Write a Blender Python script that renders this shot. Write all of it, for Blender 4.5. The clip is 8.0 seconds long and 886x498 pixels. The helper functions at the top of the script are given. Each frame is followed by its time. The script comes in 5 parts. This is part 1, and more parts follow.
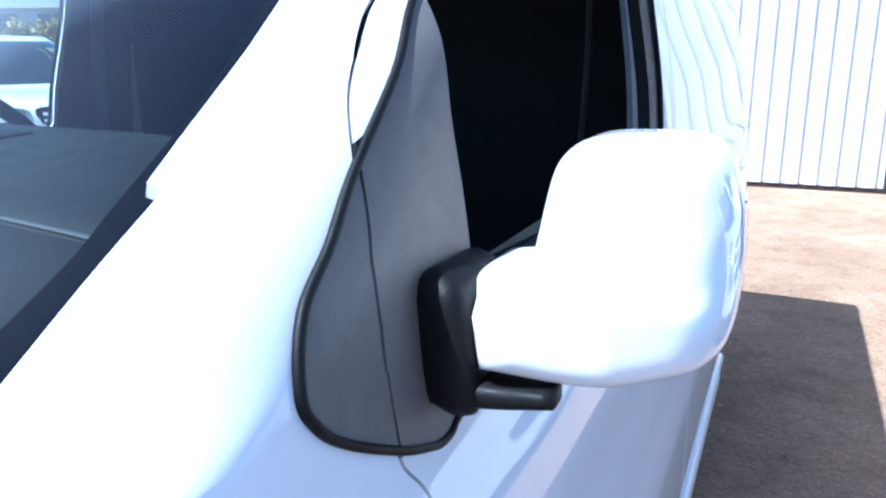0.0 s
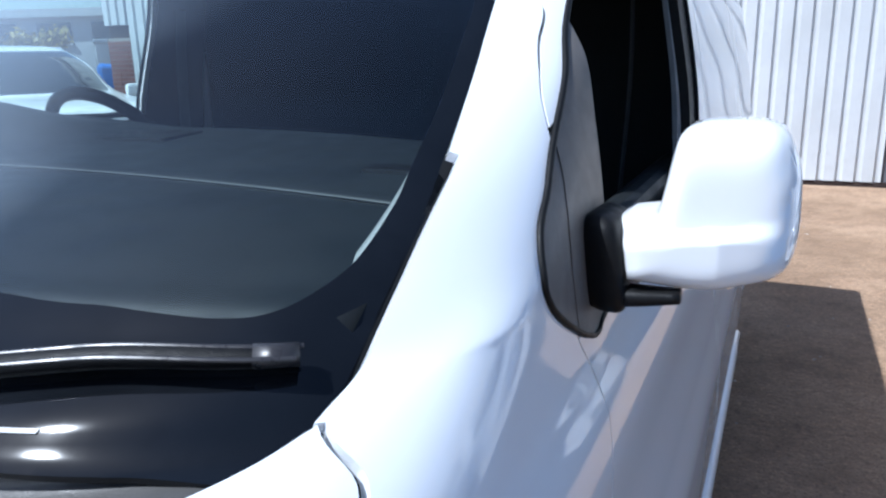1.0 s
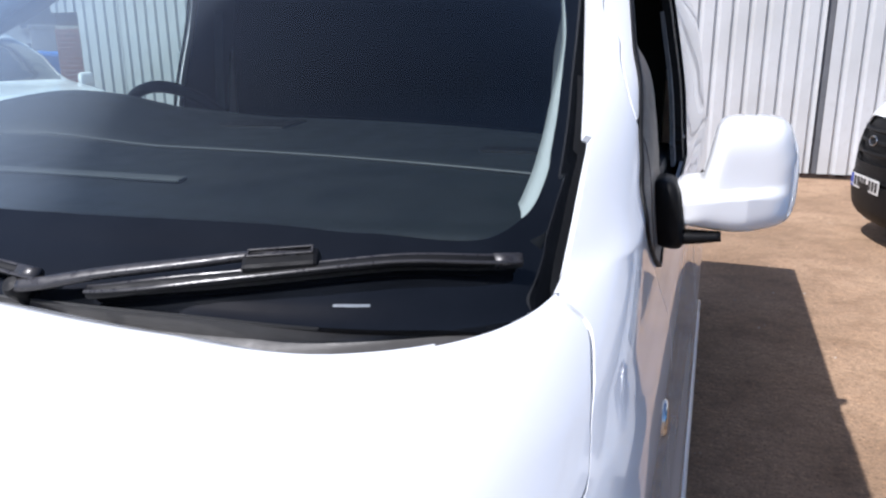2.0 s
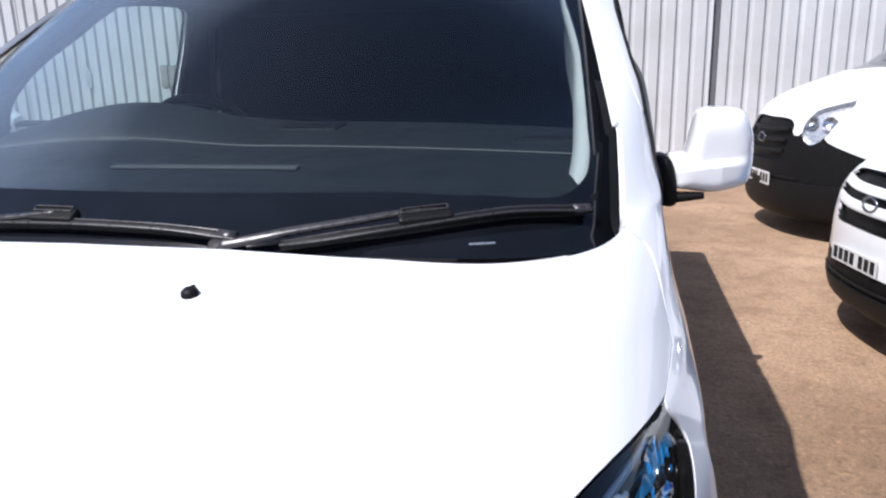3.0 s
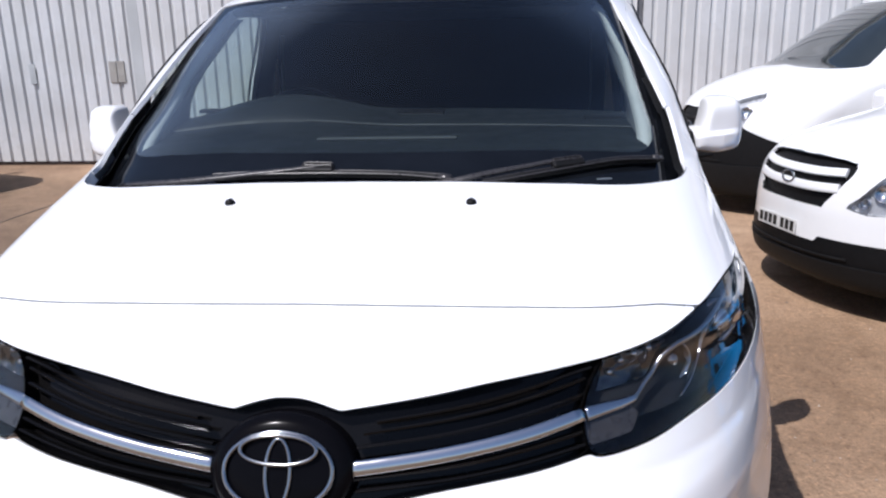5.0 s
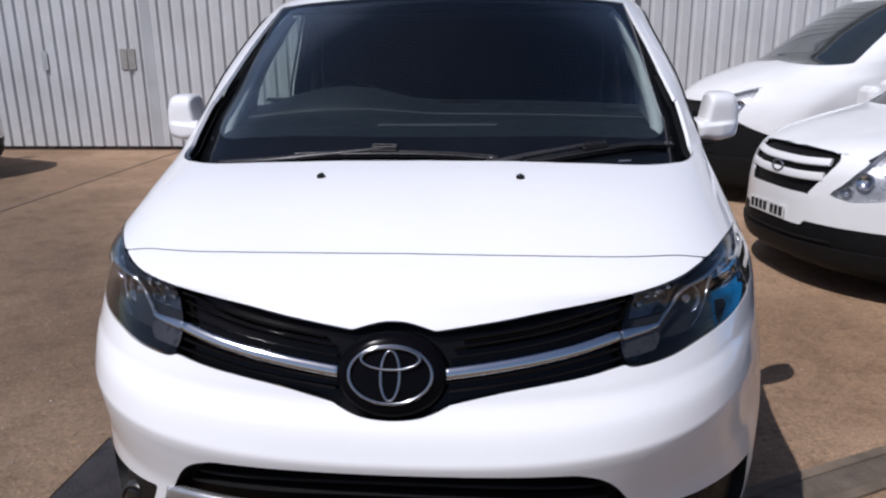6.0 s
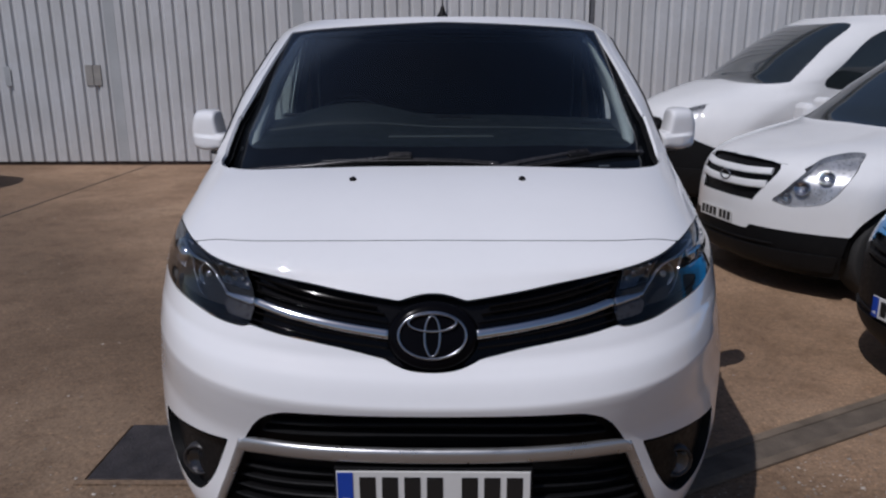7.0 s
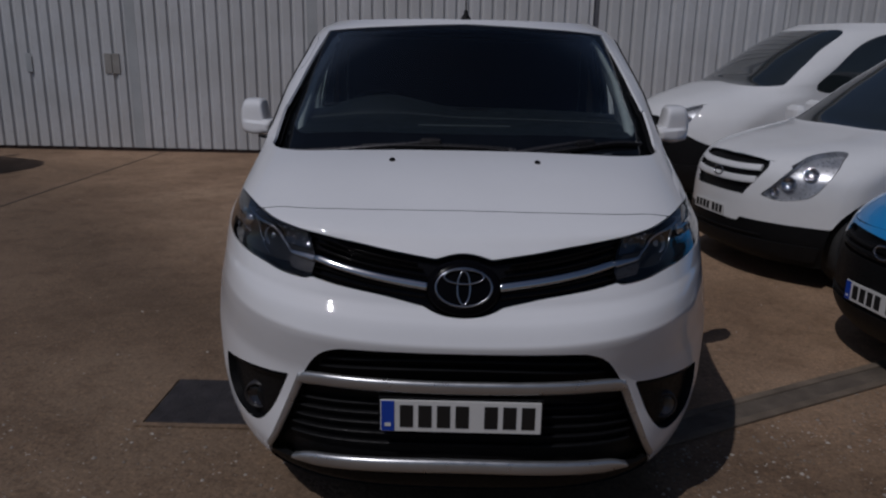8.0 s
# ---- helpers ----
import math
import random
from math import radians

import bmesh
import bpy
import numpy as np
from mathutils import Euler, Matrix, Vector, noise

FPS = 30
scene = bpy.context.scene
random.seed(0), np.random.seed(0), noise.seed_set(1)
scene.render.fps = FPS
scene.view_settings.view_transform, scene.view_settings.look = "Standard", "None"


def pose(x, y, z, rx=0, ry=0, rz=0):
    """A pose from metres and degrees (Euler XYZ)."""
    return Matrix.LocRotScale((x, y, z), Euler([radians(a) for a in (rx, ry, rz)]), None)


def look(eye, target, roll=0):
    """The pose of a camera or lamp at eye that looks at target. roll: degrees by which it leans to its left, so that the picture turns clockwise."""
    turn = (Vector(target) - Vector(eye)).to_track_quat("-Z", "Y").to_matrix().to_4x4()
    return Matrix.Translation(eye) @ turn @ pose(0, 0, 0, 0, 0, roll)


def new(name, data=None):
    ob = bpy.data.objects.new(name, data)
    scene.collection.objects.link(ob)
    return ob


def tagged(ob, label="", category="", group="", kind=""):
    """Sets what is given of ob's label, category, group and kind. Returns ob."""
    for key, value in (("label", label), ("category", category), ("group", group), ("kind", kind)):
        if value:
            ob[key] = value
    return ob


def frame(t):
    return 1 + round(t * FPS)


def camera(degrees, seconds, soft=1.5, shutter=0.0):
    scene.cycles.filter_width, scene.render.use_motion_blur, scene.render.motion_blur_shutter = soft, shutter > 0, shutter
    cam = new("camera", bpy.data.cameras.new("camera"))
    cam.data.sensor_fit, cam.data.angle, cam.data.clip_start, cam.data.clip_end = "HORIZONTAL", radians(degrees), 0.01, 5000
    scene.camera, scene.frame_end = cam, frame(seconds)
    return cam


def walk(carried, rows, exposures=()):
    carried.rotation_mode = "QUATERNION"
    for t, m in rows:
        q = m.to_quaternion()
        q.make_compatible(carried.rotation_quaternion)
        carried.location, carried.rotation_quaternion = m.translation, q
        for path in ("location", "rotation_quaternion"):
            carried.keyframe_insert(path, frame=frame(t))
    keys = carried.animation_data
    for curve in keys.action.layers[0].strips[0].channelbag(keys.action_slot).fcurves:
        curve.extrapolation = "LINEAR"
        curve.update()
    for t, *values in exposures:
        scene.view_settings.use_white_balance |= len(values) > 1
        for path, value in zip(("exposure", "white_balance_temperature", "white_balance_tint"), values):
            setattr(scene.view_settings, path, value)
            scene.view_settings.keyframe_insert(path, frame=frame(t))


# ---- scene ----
# ---- camera and walk ----
cam = camera(62.0, 8.0, soft=2.3)
PATH = (
    (0.0, (1.122, 0.924, 1.515), (0.300, 2.675, 1.008), -0.6),
    (0.5, (1.094, 0.801, 1.531), (0.280, 2.556, 1.022), -0.8),
    (1.0, (1.077, 0.618, 1.529), (0.260, 2.374, 1.030), -1.4),
    (1.5, (1.049, 0.440, 1.545), (0.281, 2.201, 0.992), 0.0),
    (2.0, (0.968, 0.215, 1.562), (0.305, 2.028, 1.040), -0.5),
    (3.5, (0.689, -0.408, 1.577), (0.348, 1.497, 1.076), -0.7),
    (4.0, (0.575, -0.613, 1.593), (0.288, 1.302, 1.093), -0.3),
    (4.5, (0.449, -0.806, 1.598), (0.247, 1.119, 1.096), -1.6),
    (6.0, (0.233, -1.394, 1.645), (0.069, 0.524, 1.104), -0.6),
    (6.5, (0.119, -1.582, 1.658), (0.046, 0.344, 1.122), -1.4),
    (7.0, (0.063, -1.784, 1.671), (0.026, 0.152, 1.169), -0.3),
    (7.5, (0.024, -2.002, 1.674), (-0.025, -0.071, 1.155), -0.4),
    (8.0, (-0.032, -2.197, 1.684), (-0.063, -0.265, 1.171), 1.0),
)
EXPOSURE = (
    (0.0, 1.7, 4850, 8), (0.5, 1.32, 4850, 7), (1.0, 0.85, 5250, 9), (1.5, 0.72, 5600, 13), (2.0, 0.7, 5850, 15), (3.5, 0.7, 5950, 16), (4.5, 0.6, 5950, 16),
    (6.0, -0.10, 5950, 17), (6.5, -0.44, 5950, 17), (7.0, -0.74, 5900, 17), (7.5, -1.10, 5950, 17), (8.0, -1.70, 5900, 17),
)
walk(cam, [(t, look(e, a, r)) for t, e, a, r in PATH], EXPOSURE)

# ---- light ----
SUN_FROM = Vector((-0.45, -0.53, 1.0))
world = bpy.data.worlds.new("world")
scene.world = world
world.use_nodes = True
sky = world.node_tree.nodes.new("ShaderNodeTexSky")
sky.sky_type, sky.sun_disc = "NISHITA", False
sky.sun_elevation = math.atan2(SUN_FROM.z, math.hypot(SUN_FROM.x, SUN_FROM.y))
sky.sun_rotation = math.atan2(SUN_FROM.x, SUN_FROM.y)
sky.air_density, sky.dust_density = 1.0, 1.2
world.node_tree.nodes["Background"].inputs[1].default_value = 0.078
world.node_tree.links.new(sky.outputs[0], world.node_tree.nodes["Background"].inputs[0])
sun = new("sun", bpy.data.lights.new("sun", "SUN"))
sun.data.energy, sun.data.angle, sun.data.color = 4.2, radians(0.53), (1.0, 0.95, 0.87)
sun.matrix_world = look(SUN_FROM * 20, (0, 0, 0))


# ---- materials ----
def material(name, color, rough=0.5, metal=0.0, coat=0.0, var=0.0, scale=8.0, bump=0.0, bump_scale=60.0, rough_var=0.0, per_piece=0.0, tint=None, spec=0.5, facets=0.0):
    """A Principled surface with variation at two scales, fine relief and uneven gloss."""
    m = bpy.data.materials.new(name)
    m.use_nodes = True
    nt = m.node_tree
    bsdf = nt.nodes["Principled BSDF"]
    bsdf.inputs["Base Color"].default_value = (*color, 1)
    bsdf.inputs["Roughness"].default_value, bsdf.inputs["Metallic"].default_value = rough, metal
    bsdf.inputs["Coat Weight"].default_value, bsdf.inputs["Coat Roughness"].default_value = coat, 0.03
    bsdf.inputs["Specular IOR Level"].default_value = spec
    geo = nt.nodes.new("ShaderNodeTexCoord")

    def noise_at(s, detail=6.0):
        n = nt.nodes.new("ShaderNodeTexNoise")
        n.inputs["Scale"].default_value, n.inputs["Detail"].default_value = s, detail
        nt.links.new(geo.outputs["Object"], n.inputs["Vector"])
        return n.outputs["Fac"]

    def blend(a, b, fac, mode="MIX"):
        x = nt.nodes.new("ShaderNodeMix")
        x.data_type, x.blend_type = "RGBA", mode
        for s, v in ((x.inputs[0], fac), (x.inputs[6], a), (x.inputs[7], b)):
            if isinstance(v, (tuple, float, int)):
                s.default_value = v
            else:
                nt.links.new(v, s)
        return x.outputs[2]

    def ramp(fac, lo, hi, a=0.0, b=1.0):
        r = nt.nodes.new("ShaderNodeMapRange")
        nt.links.new(fac, r.inputs[0])
        for k, v in zip((1, 2, 3, 4), (lo, hi, a, b)):
            r.inputs[k].default_value = v
        return r.outputs[0]

    if var:
        dark = tuple(c * (1 - var) for c in color)
        light = tuple(min(1, c * (1 + var * 0.6)) for c in (tint or color))
        out = blend((*dark, 1), (*light, 1), ramp(noise_at(scale), 0.3, 0.7))
        out = blend(out, (*tuple(c * (1 - var * 0.9) for c in color), 1), ramp(noise_at(scale * 9, 3), 0.52, 0.75, 0.0, 0.6))
        if per_piece:
            info = nt.nodes.new("ShaderNodeObjectInfo")
            out = blend(out, (*tuple(c * (1 - per_piece) for c in color), 1), ramp(info.outputs["Random"], 0, 1, 0, 0.8))
        nt.links.new(out, bsdf.inputs["Base Color"])
    if rough_var:
        nt.links.new(ramp(noise_at(scale * 2.3), 0.3, 0.7, max(0, rough - rough_var), min(1, rough + rough_var)), bsdf.inputs["Roughness"])
    if bump:
        b = nt.nodes.new("ShaderNodeBump")
        b.inputs["Strength"].default_value, b.inputs["Distance"].default_value = bump, 0.01
        nt.links.new(noise_at(bump_scale, 8), b.inputs["Height"])
        nt.links.new(b.outputs[0], bsdf.inputs["Normal"])
    if facets:
        cells, b = nt.nodes.new("ShaderNodeTexVoronoi"), nt.nodes.new("ShaderNodeBump")
        cells.inputs["Scale"].default_value = facets
        b.inputs["Strength"].default_value, b.inputs["Distance"].default_value = 0.45, 0.012
        nt.links.new(geo.outputs["Object"], cells.inputs["Vector"])
        nt.links.new(cells.outputs["Distance"], b.inputs["Height"])
        nt.links.new(b.outputs[0], bsdf.inputs["Normal"])
    return m


def glass(name, tint, gloss=1.0, rough=0.0, dust_haze=0.0):
    """Thin glazing: tinted see-through with a mirror coat by Fresnel and a dusty film with glare haze put into it."""
    m = bpy.data.materials.new(name)
    m.use_nodes = True
    nt = m.node_tree
    nt.nodes.remove(nt.nodes["Principled BSDF"])
    clear, mirror, mix, edge, power, gloss_by = (nt.nodes.new(k) for k in ("ShaderNodeBsdfTransparent", "ShaderNodeBsdfGlossy", "ShaderNodeMixShader", "ShaderNodeLayerWeight", "ShaderNodeMath", "ShaderNodeMapRange"))
    clear.inputs[0].default_value = (*tint, 1)
    mirror.inputs["Color"].default_value = (gloss, gloss, gloss, 1)
    mirror.inputs["Roughness"].default_value = rough
    edge.inputs[0].default_value = 0.5
    power.operation, power.inputs[1].default_value = "POWER", 3.3
    gloss_by.inputs[3].default_value, gloss_by.inputs[4].default_value = 0.030, 1.0
    nt.links.new(edge.outputs["Facing"], power.inputs[0])
    nt.links.new(power.outputs[0], gloss_by.inputs[0])
    nt.links.new(gloss_by.outputs[0], mix.inputs[0])
    nt.links.new(clear.outputs[0], mix.inputs[1])
    nt.links.new(mirror.outputs[0], mix.inputs[2])
    if dust_haze:
        film, over, patchy, amount, where = (nt.nodes.new(k) for k in ("ShaderNodeBsdfGlossy", "ShaderNodeMixShader", "ShaderNodeTexNoise", "ShaderNodeMapRange", "ShaderNodeTexCoord"))
        film.inputs[0].default_value = (0.66, 0.78, 0.90, 1)
        film.inputs["Roughness"].default_value = 0.42
        patchy.inputs["Scale"].default_value, patchy.inputs["Detail"].default_value = 5.0, 8.0
        amount.inputs[1].default_value, amount.inputs[2].default_value = 0.3, 0.7
        amount.inputs[3].default_value, amount.inputs[4].default_value = dust_haze * 0.85, dust_haze * 1.15
        nt.links.new(where.outputs["Object"], patchy.inputs["Vector"])
        nt.links.new(patchy.outputs["Fac"], amount.inputs[0])
        # glare haze is put in by thickening the pale film at a slant
        slant, spread = nt.nodes.new("ShaderNodeMapRange"), nt.nodes.new("ShaderNodeMath")
        slant.inputs[1].default_value, slant.inputs[2].default_value, slant.inputs[3].default_value, slant.inputs[4].default_value = 0.46, 0.70, 0.08, 10.0
        spread.operation = "MULTIPLY"
        nt.links.new(edge.outputs["Facing"], slant.inputs[0])
        nt.links.new(amount.outputs[0], spread.inputs[0]), nt.links.new(slant.outputs[0], spread.inputs[1])
        nt.links.new(spread.outputs[0], over.inputs[0])
        nt.links.new(mix.outputs[0], over.inputs[1])
        nt.links.new(film.outputs[0], over.inputs[2])
        mix = over
    nt.links.new(mix.outputs[0], nt.nodes["Material Output"].inputs[0])
    return m


PAINT = material("white_paint", (0.78, 0.79, 0.80), 0.6, coat=1.0, rough_var=0.05, var=0.02, scale=3.0, spec=0.15)
PAINT_FAR = material("white_paint_weathered", (0.74, 0.75, 0.75), 0.6, coat=1.0, var=0.05, scale=2.0, spec=0.15)
PAINT_BLUE = material("blue_paint", (0.015, 0.26, 0.62), 0.35, coat=1.0, var=0.05, scale=3.0)
GLOSS_BLACK = material("gloss_black", (0.005, 0.0048, 0.005), 0.07, rough_var=0.02, var=0.2, spec=0.17)
FRIT = material("black_glass_border", (0.005, 0.006, 0.008), 0.09, rough_var=0.02, var=0.35, scale=9, spec=0.32)
SCUTTLE = material("scuttle_plastic", (0.05, 0.048, 0.046), 0.5, var=0.2, scale=30, bump=0.12, bump_scale=500, rough_var=0.08)
PLASTIC = material("black_plastic", (0.006, 0.006, 0.0065), 0.5, var=0.25, scale=30, bump=0.1, bump_scale=500, rough_var=0.1, spec=0.16)
GREY_PLASTIC = material("grey_plastic", (0.125, 0.112, 0.10), 0.55, var=0.12, scale=20, bump=0.25, bump_scale=700, rough_var=0.08)
DASH = material("dashboard_plastic", (0.0085, 0.0105, 0.012), 0.55, var=0.16, scale=5, bump=0.06, bump_scale=600, rough_var=0.1, spec=0.25)
DASH_SHEEN = material("dashboard_sheen", (0.04, 0.043, 0.044), 0.6, var=0.2, scale=9)
WIPER = material("wiper_black", (0.028, 0.026, 0.027), 0.33, var=0.3, scale=40, rough_var=0.12)
BUMPER = material("bumper_plastic", (0.007, 0.007, 0.0075), 0.55, var=0.25, scale=30, bump=0.1, bump_scale=500, spec=0.2)
BELT = material("belt_webbing", (0.10, 0.105, 0.11), 0.8, var=0.2, scale=30)
BOSS = material("badge_black", (0.003, 0.003, 0.004), 0.16, var=0.2, spec=0.05)
EMBLEM = material("dark_chrome", (0.36, 0.37, 0.39), 0.16, metal=1.0, rough_var=0.04, var=0.08)
TRIM_SHADED = material("pillar_lining", (0.055, 0.06, 0.065), 0.75, var=0.1, scale=10, bump=0.1, bump_scale=400)
TRIM = material("pillar_trim", (0.33, 0.34, 0.335), 0.7, var=0.08, scale=10, bump=0.1, bump_scale=400)
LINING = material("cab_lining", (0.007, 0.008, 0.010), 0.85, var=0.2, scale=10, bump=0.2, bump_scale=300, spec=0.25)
CHROME = material("chrome", (0.58, 0.59, 0.61), 0.10, metal=1.0, rough_var=0.04, var=0.05)
SILVER = material("satin_silver", (0.52, 0.53, 0.54), 0.32, metal=0.85, rough_var=0.06, var=0.06, scale=12)
REFLECTOR = material("lamp_reflector", (0.42, 0.45, 0.50), 0.10, metal=1.0, rough_var=0.05, var=0.4, scale=16, facets=34)
SMOKED = material("smoked_chrome", (0.10, 0.105, 0.115), 0.14, metal=1.0, rough_var=0.05, var=0.3, scale=22, facets=46)
REFLECTOR_FAR = material("silver_reflector", (0.55, 0.56, 0.58), 0.30, metal=0.6, rough_var=0.05, var=0.25, scale=20)
SLOT = material("joint_shade", (0.13, 0.135, 0.15), 0.7, var=0.2, scale=3)
FAINT = material("faint_code_strip", (0.13, 0.15, 0.17), 0.4, var=0.3, scale=200)
RUBBER = material("rubber", (0.018, 0.018, 0.018), 0.75, var=0.25, scale=25, bump=0.3, bump_scale=300)
RIM = material("wheel_alloy", (0.45, 0.46, 0.47), 0.35, metal=0.8, var=0.12, scale=14)
STEEL = material("cover_steel", (0.045, 0.04, 0.042), 0.6, metal=0.4, var=0.35, scale=9, bump=0.5, bump_scale=90, rough_var=0.15)
PLATE_WHITE = material("plate_white", (0.62, 0.62, 0.6), 0.35, var=0.04)
PLATE_BLUE = material("plate_blue", (0.01, 0.05, 0.35), 0.4, var=0.05)
PLATE_INK = material("plate_black", (0.01, 0.01, 0.01), 0.45, var=0.1)
AMBER = material("amber_lens", (0.6, 0.22, 0.03), 0.15, coat=0.6, var=0.1)
GLASS = glass("windscreen_glass", (0.74, 0.86, 0.86), dust_haze=0.021, rough=0.02)
GLASS_SIDE = glass("side_glass", (0.80, 0.88, 0.86))
LENS = glass("clear_lens", (0.93, 0.94, 0.95), 0.9)
DARK_GLASS = material("dark_tinted_glass", (0.02, 0.026, 0.028), 0.04, coat=1.0, var=0.2, rough_var=0.02)
MIRROR = material("mirror_glass", (0.8, 0.8, 0.8), 0.02, metal=1.0, var=0.02)
CLADDING = material("painted_cladding", (0.52, 0.53, 0.53), 0.5, var=0.10, scale=1.3, bump=0.05, bump_scale=40, rough_var=0.1, tint=(0.53, 0.545, 0.56))
CLADDING_FLAT = material("painted_flashing", (0.40, 0.42, 0.43), 0.5, var=0.12, scale=2.0, rough_var=0.1)
GAP = material("rust_and_gap_shade", (0.035, 0.022, 0.018), 0.9, var=0.4, scale=5)
BOX_GREY = material("weathered_box", (0.30, 0.29, 0.27), 0.7, var=0.2, scale=8)
BRICK = material("brick", (0.20, 0.085, 0.06), 0.85, var=0.25, scale=14, bump=0.5, bump_scale=120, per_piece=0.35)
MORTAR = material("mortar", (0.28, 0.26, 0.23), 0.95, var=0.2, scale=20, bump=0.4, bump_scale=150)
CONCRETE_DULL = material("dull_concrete", (0.115, 0.092, 0.070), 0.9, var=0.4, scale=7, bump=0.6, bump_scale=60)
CONCRETE_PALE = material("pale_concrete", (0.155, 0.121, 0.088), 0.9, var=0.35, scale=5, bump=0.6, bump_scale=60)
STONE = material("loose_stone", (0.15, 0.112, 0.08), 0.9, var=0.6, scale=3, tint=(0.42, 0.38, 0.33))
JOINT = material("joint_sealant", (0.055, 0.045, 0.036), 0.9, var=0.3, scale=12)
FAR_WALL = material("far_building_wall", (0.38, 0.40, 0.43), 0.8, var=0.12, scale=0.6)
FAR_DARK = material("far_window", (0.05, 0.06, 0.08), 0.2, var=0.2)
LEAF = material("leaves", (0.19, 0.17, 0.03), 0.6, var=0.5, scale=1.2, tint=(0.36, 0.28, 0.05))
BARK = material("bark", (0.11, 0.08, 0.055), 0.9, var=0.3, scale=12, bump=0.6, bump_scale=60)
TARP = material("blue_tarpaulin", (0.02, 0.16, 0.55), 0.5, var=0.15, scale=4)


def ground_material():
    """Worn sandy concrete: broad stains, aggregate speckle, cracks of grit."""
    m = material("worn_concrete", (0.29, 0.215, 0.15), 0.9, var=0.0)
    nt = m.node_tree
    bsdf = nt.nodes["Principled BSDF"]
    pos = nt.nodes.new("ShaderNodeNewGeometry")

    def noise_at(s, detail=8.0, kind="ShaderNodeTexNoise"):
        n = nt.nodes.new(kind)
        n.inputs["Scale"].default_value = s
        if kind == "ShaderNodeTexNoise":
            n.inputs["Detail"].default_value = detail
        nt.links.new(pos.outputs["Position"], n.inputs["Vector"])
        return n.outputs[0]

    def steps(fac, *stops):
        r = nt.nodes.new("ShaderNodeValToRGB")
        while len(r.color_ramp.elements) < len(stops):
            r.color_ramp.elements.new(0.5)
        for e, (p, c) in zip(r.color_ramp.elements, stops):
            e.position, e.color = p, (*c, 1)
        nt.links.new(fac, r.inputs[0])
        return r.outputs[0]

    def mult(a, b, f=1.0):
        x = nt.nodes.new("ShaderNodeMix")
        x.data_type, x.blend_type = "RGBA", "MULTIPLY"
        x.inputs[0].default_value = f
        nt.links.new(a, x.inputs[6]), nt.links.new(b, x.inputs[7])
        return x.outputs[2]

    base = steps(noise_at(0.55), (0.32, (0.124, 0.083, 0.051)), (0.52, (0.167, 0.114, 0.073)), (0.72, (0.207, 0.148, 0.098)))
    stain = steps(noise_at(1.3, 7), (0.34, (0.80, 0.78, 0.76)), (0.58, (1, 1, 1)))
    grit = steps(noise_at(95, 6), (0.30, (0.50, 0.47, 0.44)), (0.45, (1, 1, 1)), (0.60, (1, 1, 1)), (0.74, (1.6, 1.5, 1.42)))
    spots = steps(noise_at(5.5, 9), (0.34, (0.78, 0.75, 0.72)), (0.50, (1, 1, 1)), (0.68, (1.08, 1.06, 1.04)))
    mottle = steps(noise_at(20, 5), (0.34, (0.80, 0.77, 0.74)), (0.48, (1, 1, 1)), (0.66, (1.16, 1.13, 1.09)))
    coarse = steps(noise_at(42, 4), (0.34, (0.55, 0.51, 0.47)), (0.44, (0.96, 0.95, 0.94)), (0.58, (1.02, 1.01, 1)), (0.68, (1.7, 1.6, 1.5)))
    # the ground colour grows paler towards the wall and the row of parked vans
    sep, lean, wander, pale, pale_mix = (nt.nodes.new(k) for k in ("ShaderNodeSeparateXYZ", "ShaderNodeMath", "ShaderNodeMath", "ShaderNodeMapRange", "ShaderNodeMix"))
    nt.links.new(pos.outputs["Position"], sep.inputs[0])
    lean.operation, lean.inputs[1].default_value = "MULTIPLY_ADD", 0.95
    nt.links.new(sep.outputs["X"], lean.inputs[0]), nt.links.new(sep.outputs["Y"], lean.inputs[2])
    wander.operation, wander.inputs[1].default_value = "MULTIPLY_ADD", 2.5
    nt.links.new(noise_at(0.7, 6), wander.inputs[0]), nt.links.new(lean.outputs[0], wander.inputs[2])
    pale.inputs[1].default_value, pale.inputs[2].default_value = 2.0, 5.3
    nt.links.new(wander.outputs[0], pale.inputs[0])
    pale_mix.data_type, pale_mix.blend_type = "RGBA", "MULTIPLY"
    pale_mix.inputs[7].default_value = (1.94, 1.90, 1.86, 1)
    nt.links.new(pale.outputs[0], pale_mix.inputs[0])
    nt.links.new(mult(mult(mult(mult(mult(base, stain), grit), spots, 0.8), mottle, 0.6), coarse, 0.55), pale_mix.inputs[6])
    nt.links.new(pale_mix.outputs[2], bsdf.inputs["Base Color"])
    b = nt.nodes.new("ShaderNodeBump")
    b.inputs["Strength"].default_value, b.inputs["Distance"].default_value = 0.7, 0.012
    nt.links.new(noise_at(45, 12), b.inputs["Height"])
    nt.links.new(b.outputs[0], bsdf.inputs["Normal"])
    return m


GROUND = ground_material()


# ---- mesh helpers ----
def mesh_object(name, verts, faces, mat, parent=None, label="", smooth=False):
    me = bpy.data.meshes.new(name)
    me.from_pydata([tuple(v) for v in verts], [], faces)
    me.validate()
    if mat:
        me.materials.append(mat)
    if smooth:
        me.polygons.foreach_set("use_smooth", [True] * len(me.polygons))
    me.update()
    ob = new(name, me)
    if parent:
        ob.parent = parent
    if label:
        ob["label"] = label
    return ob


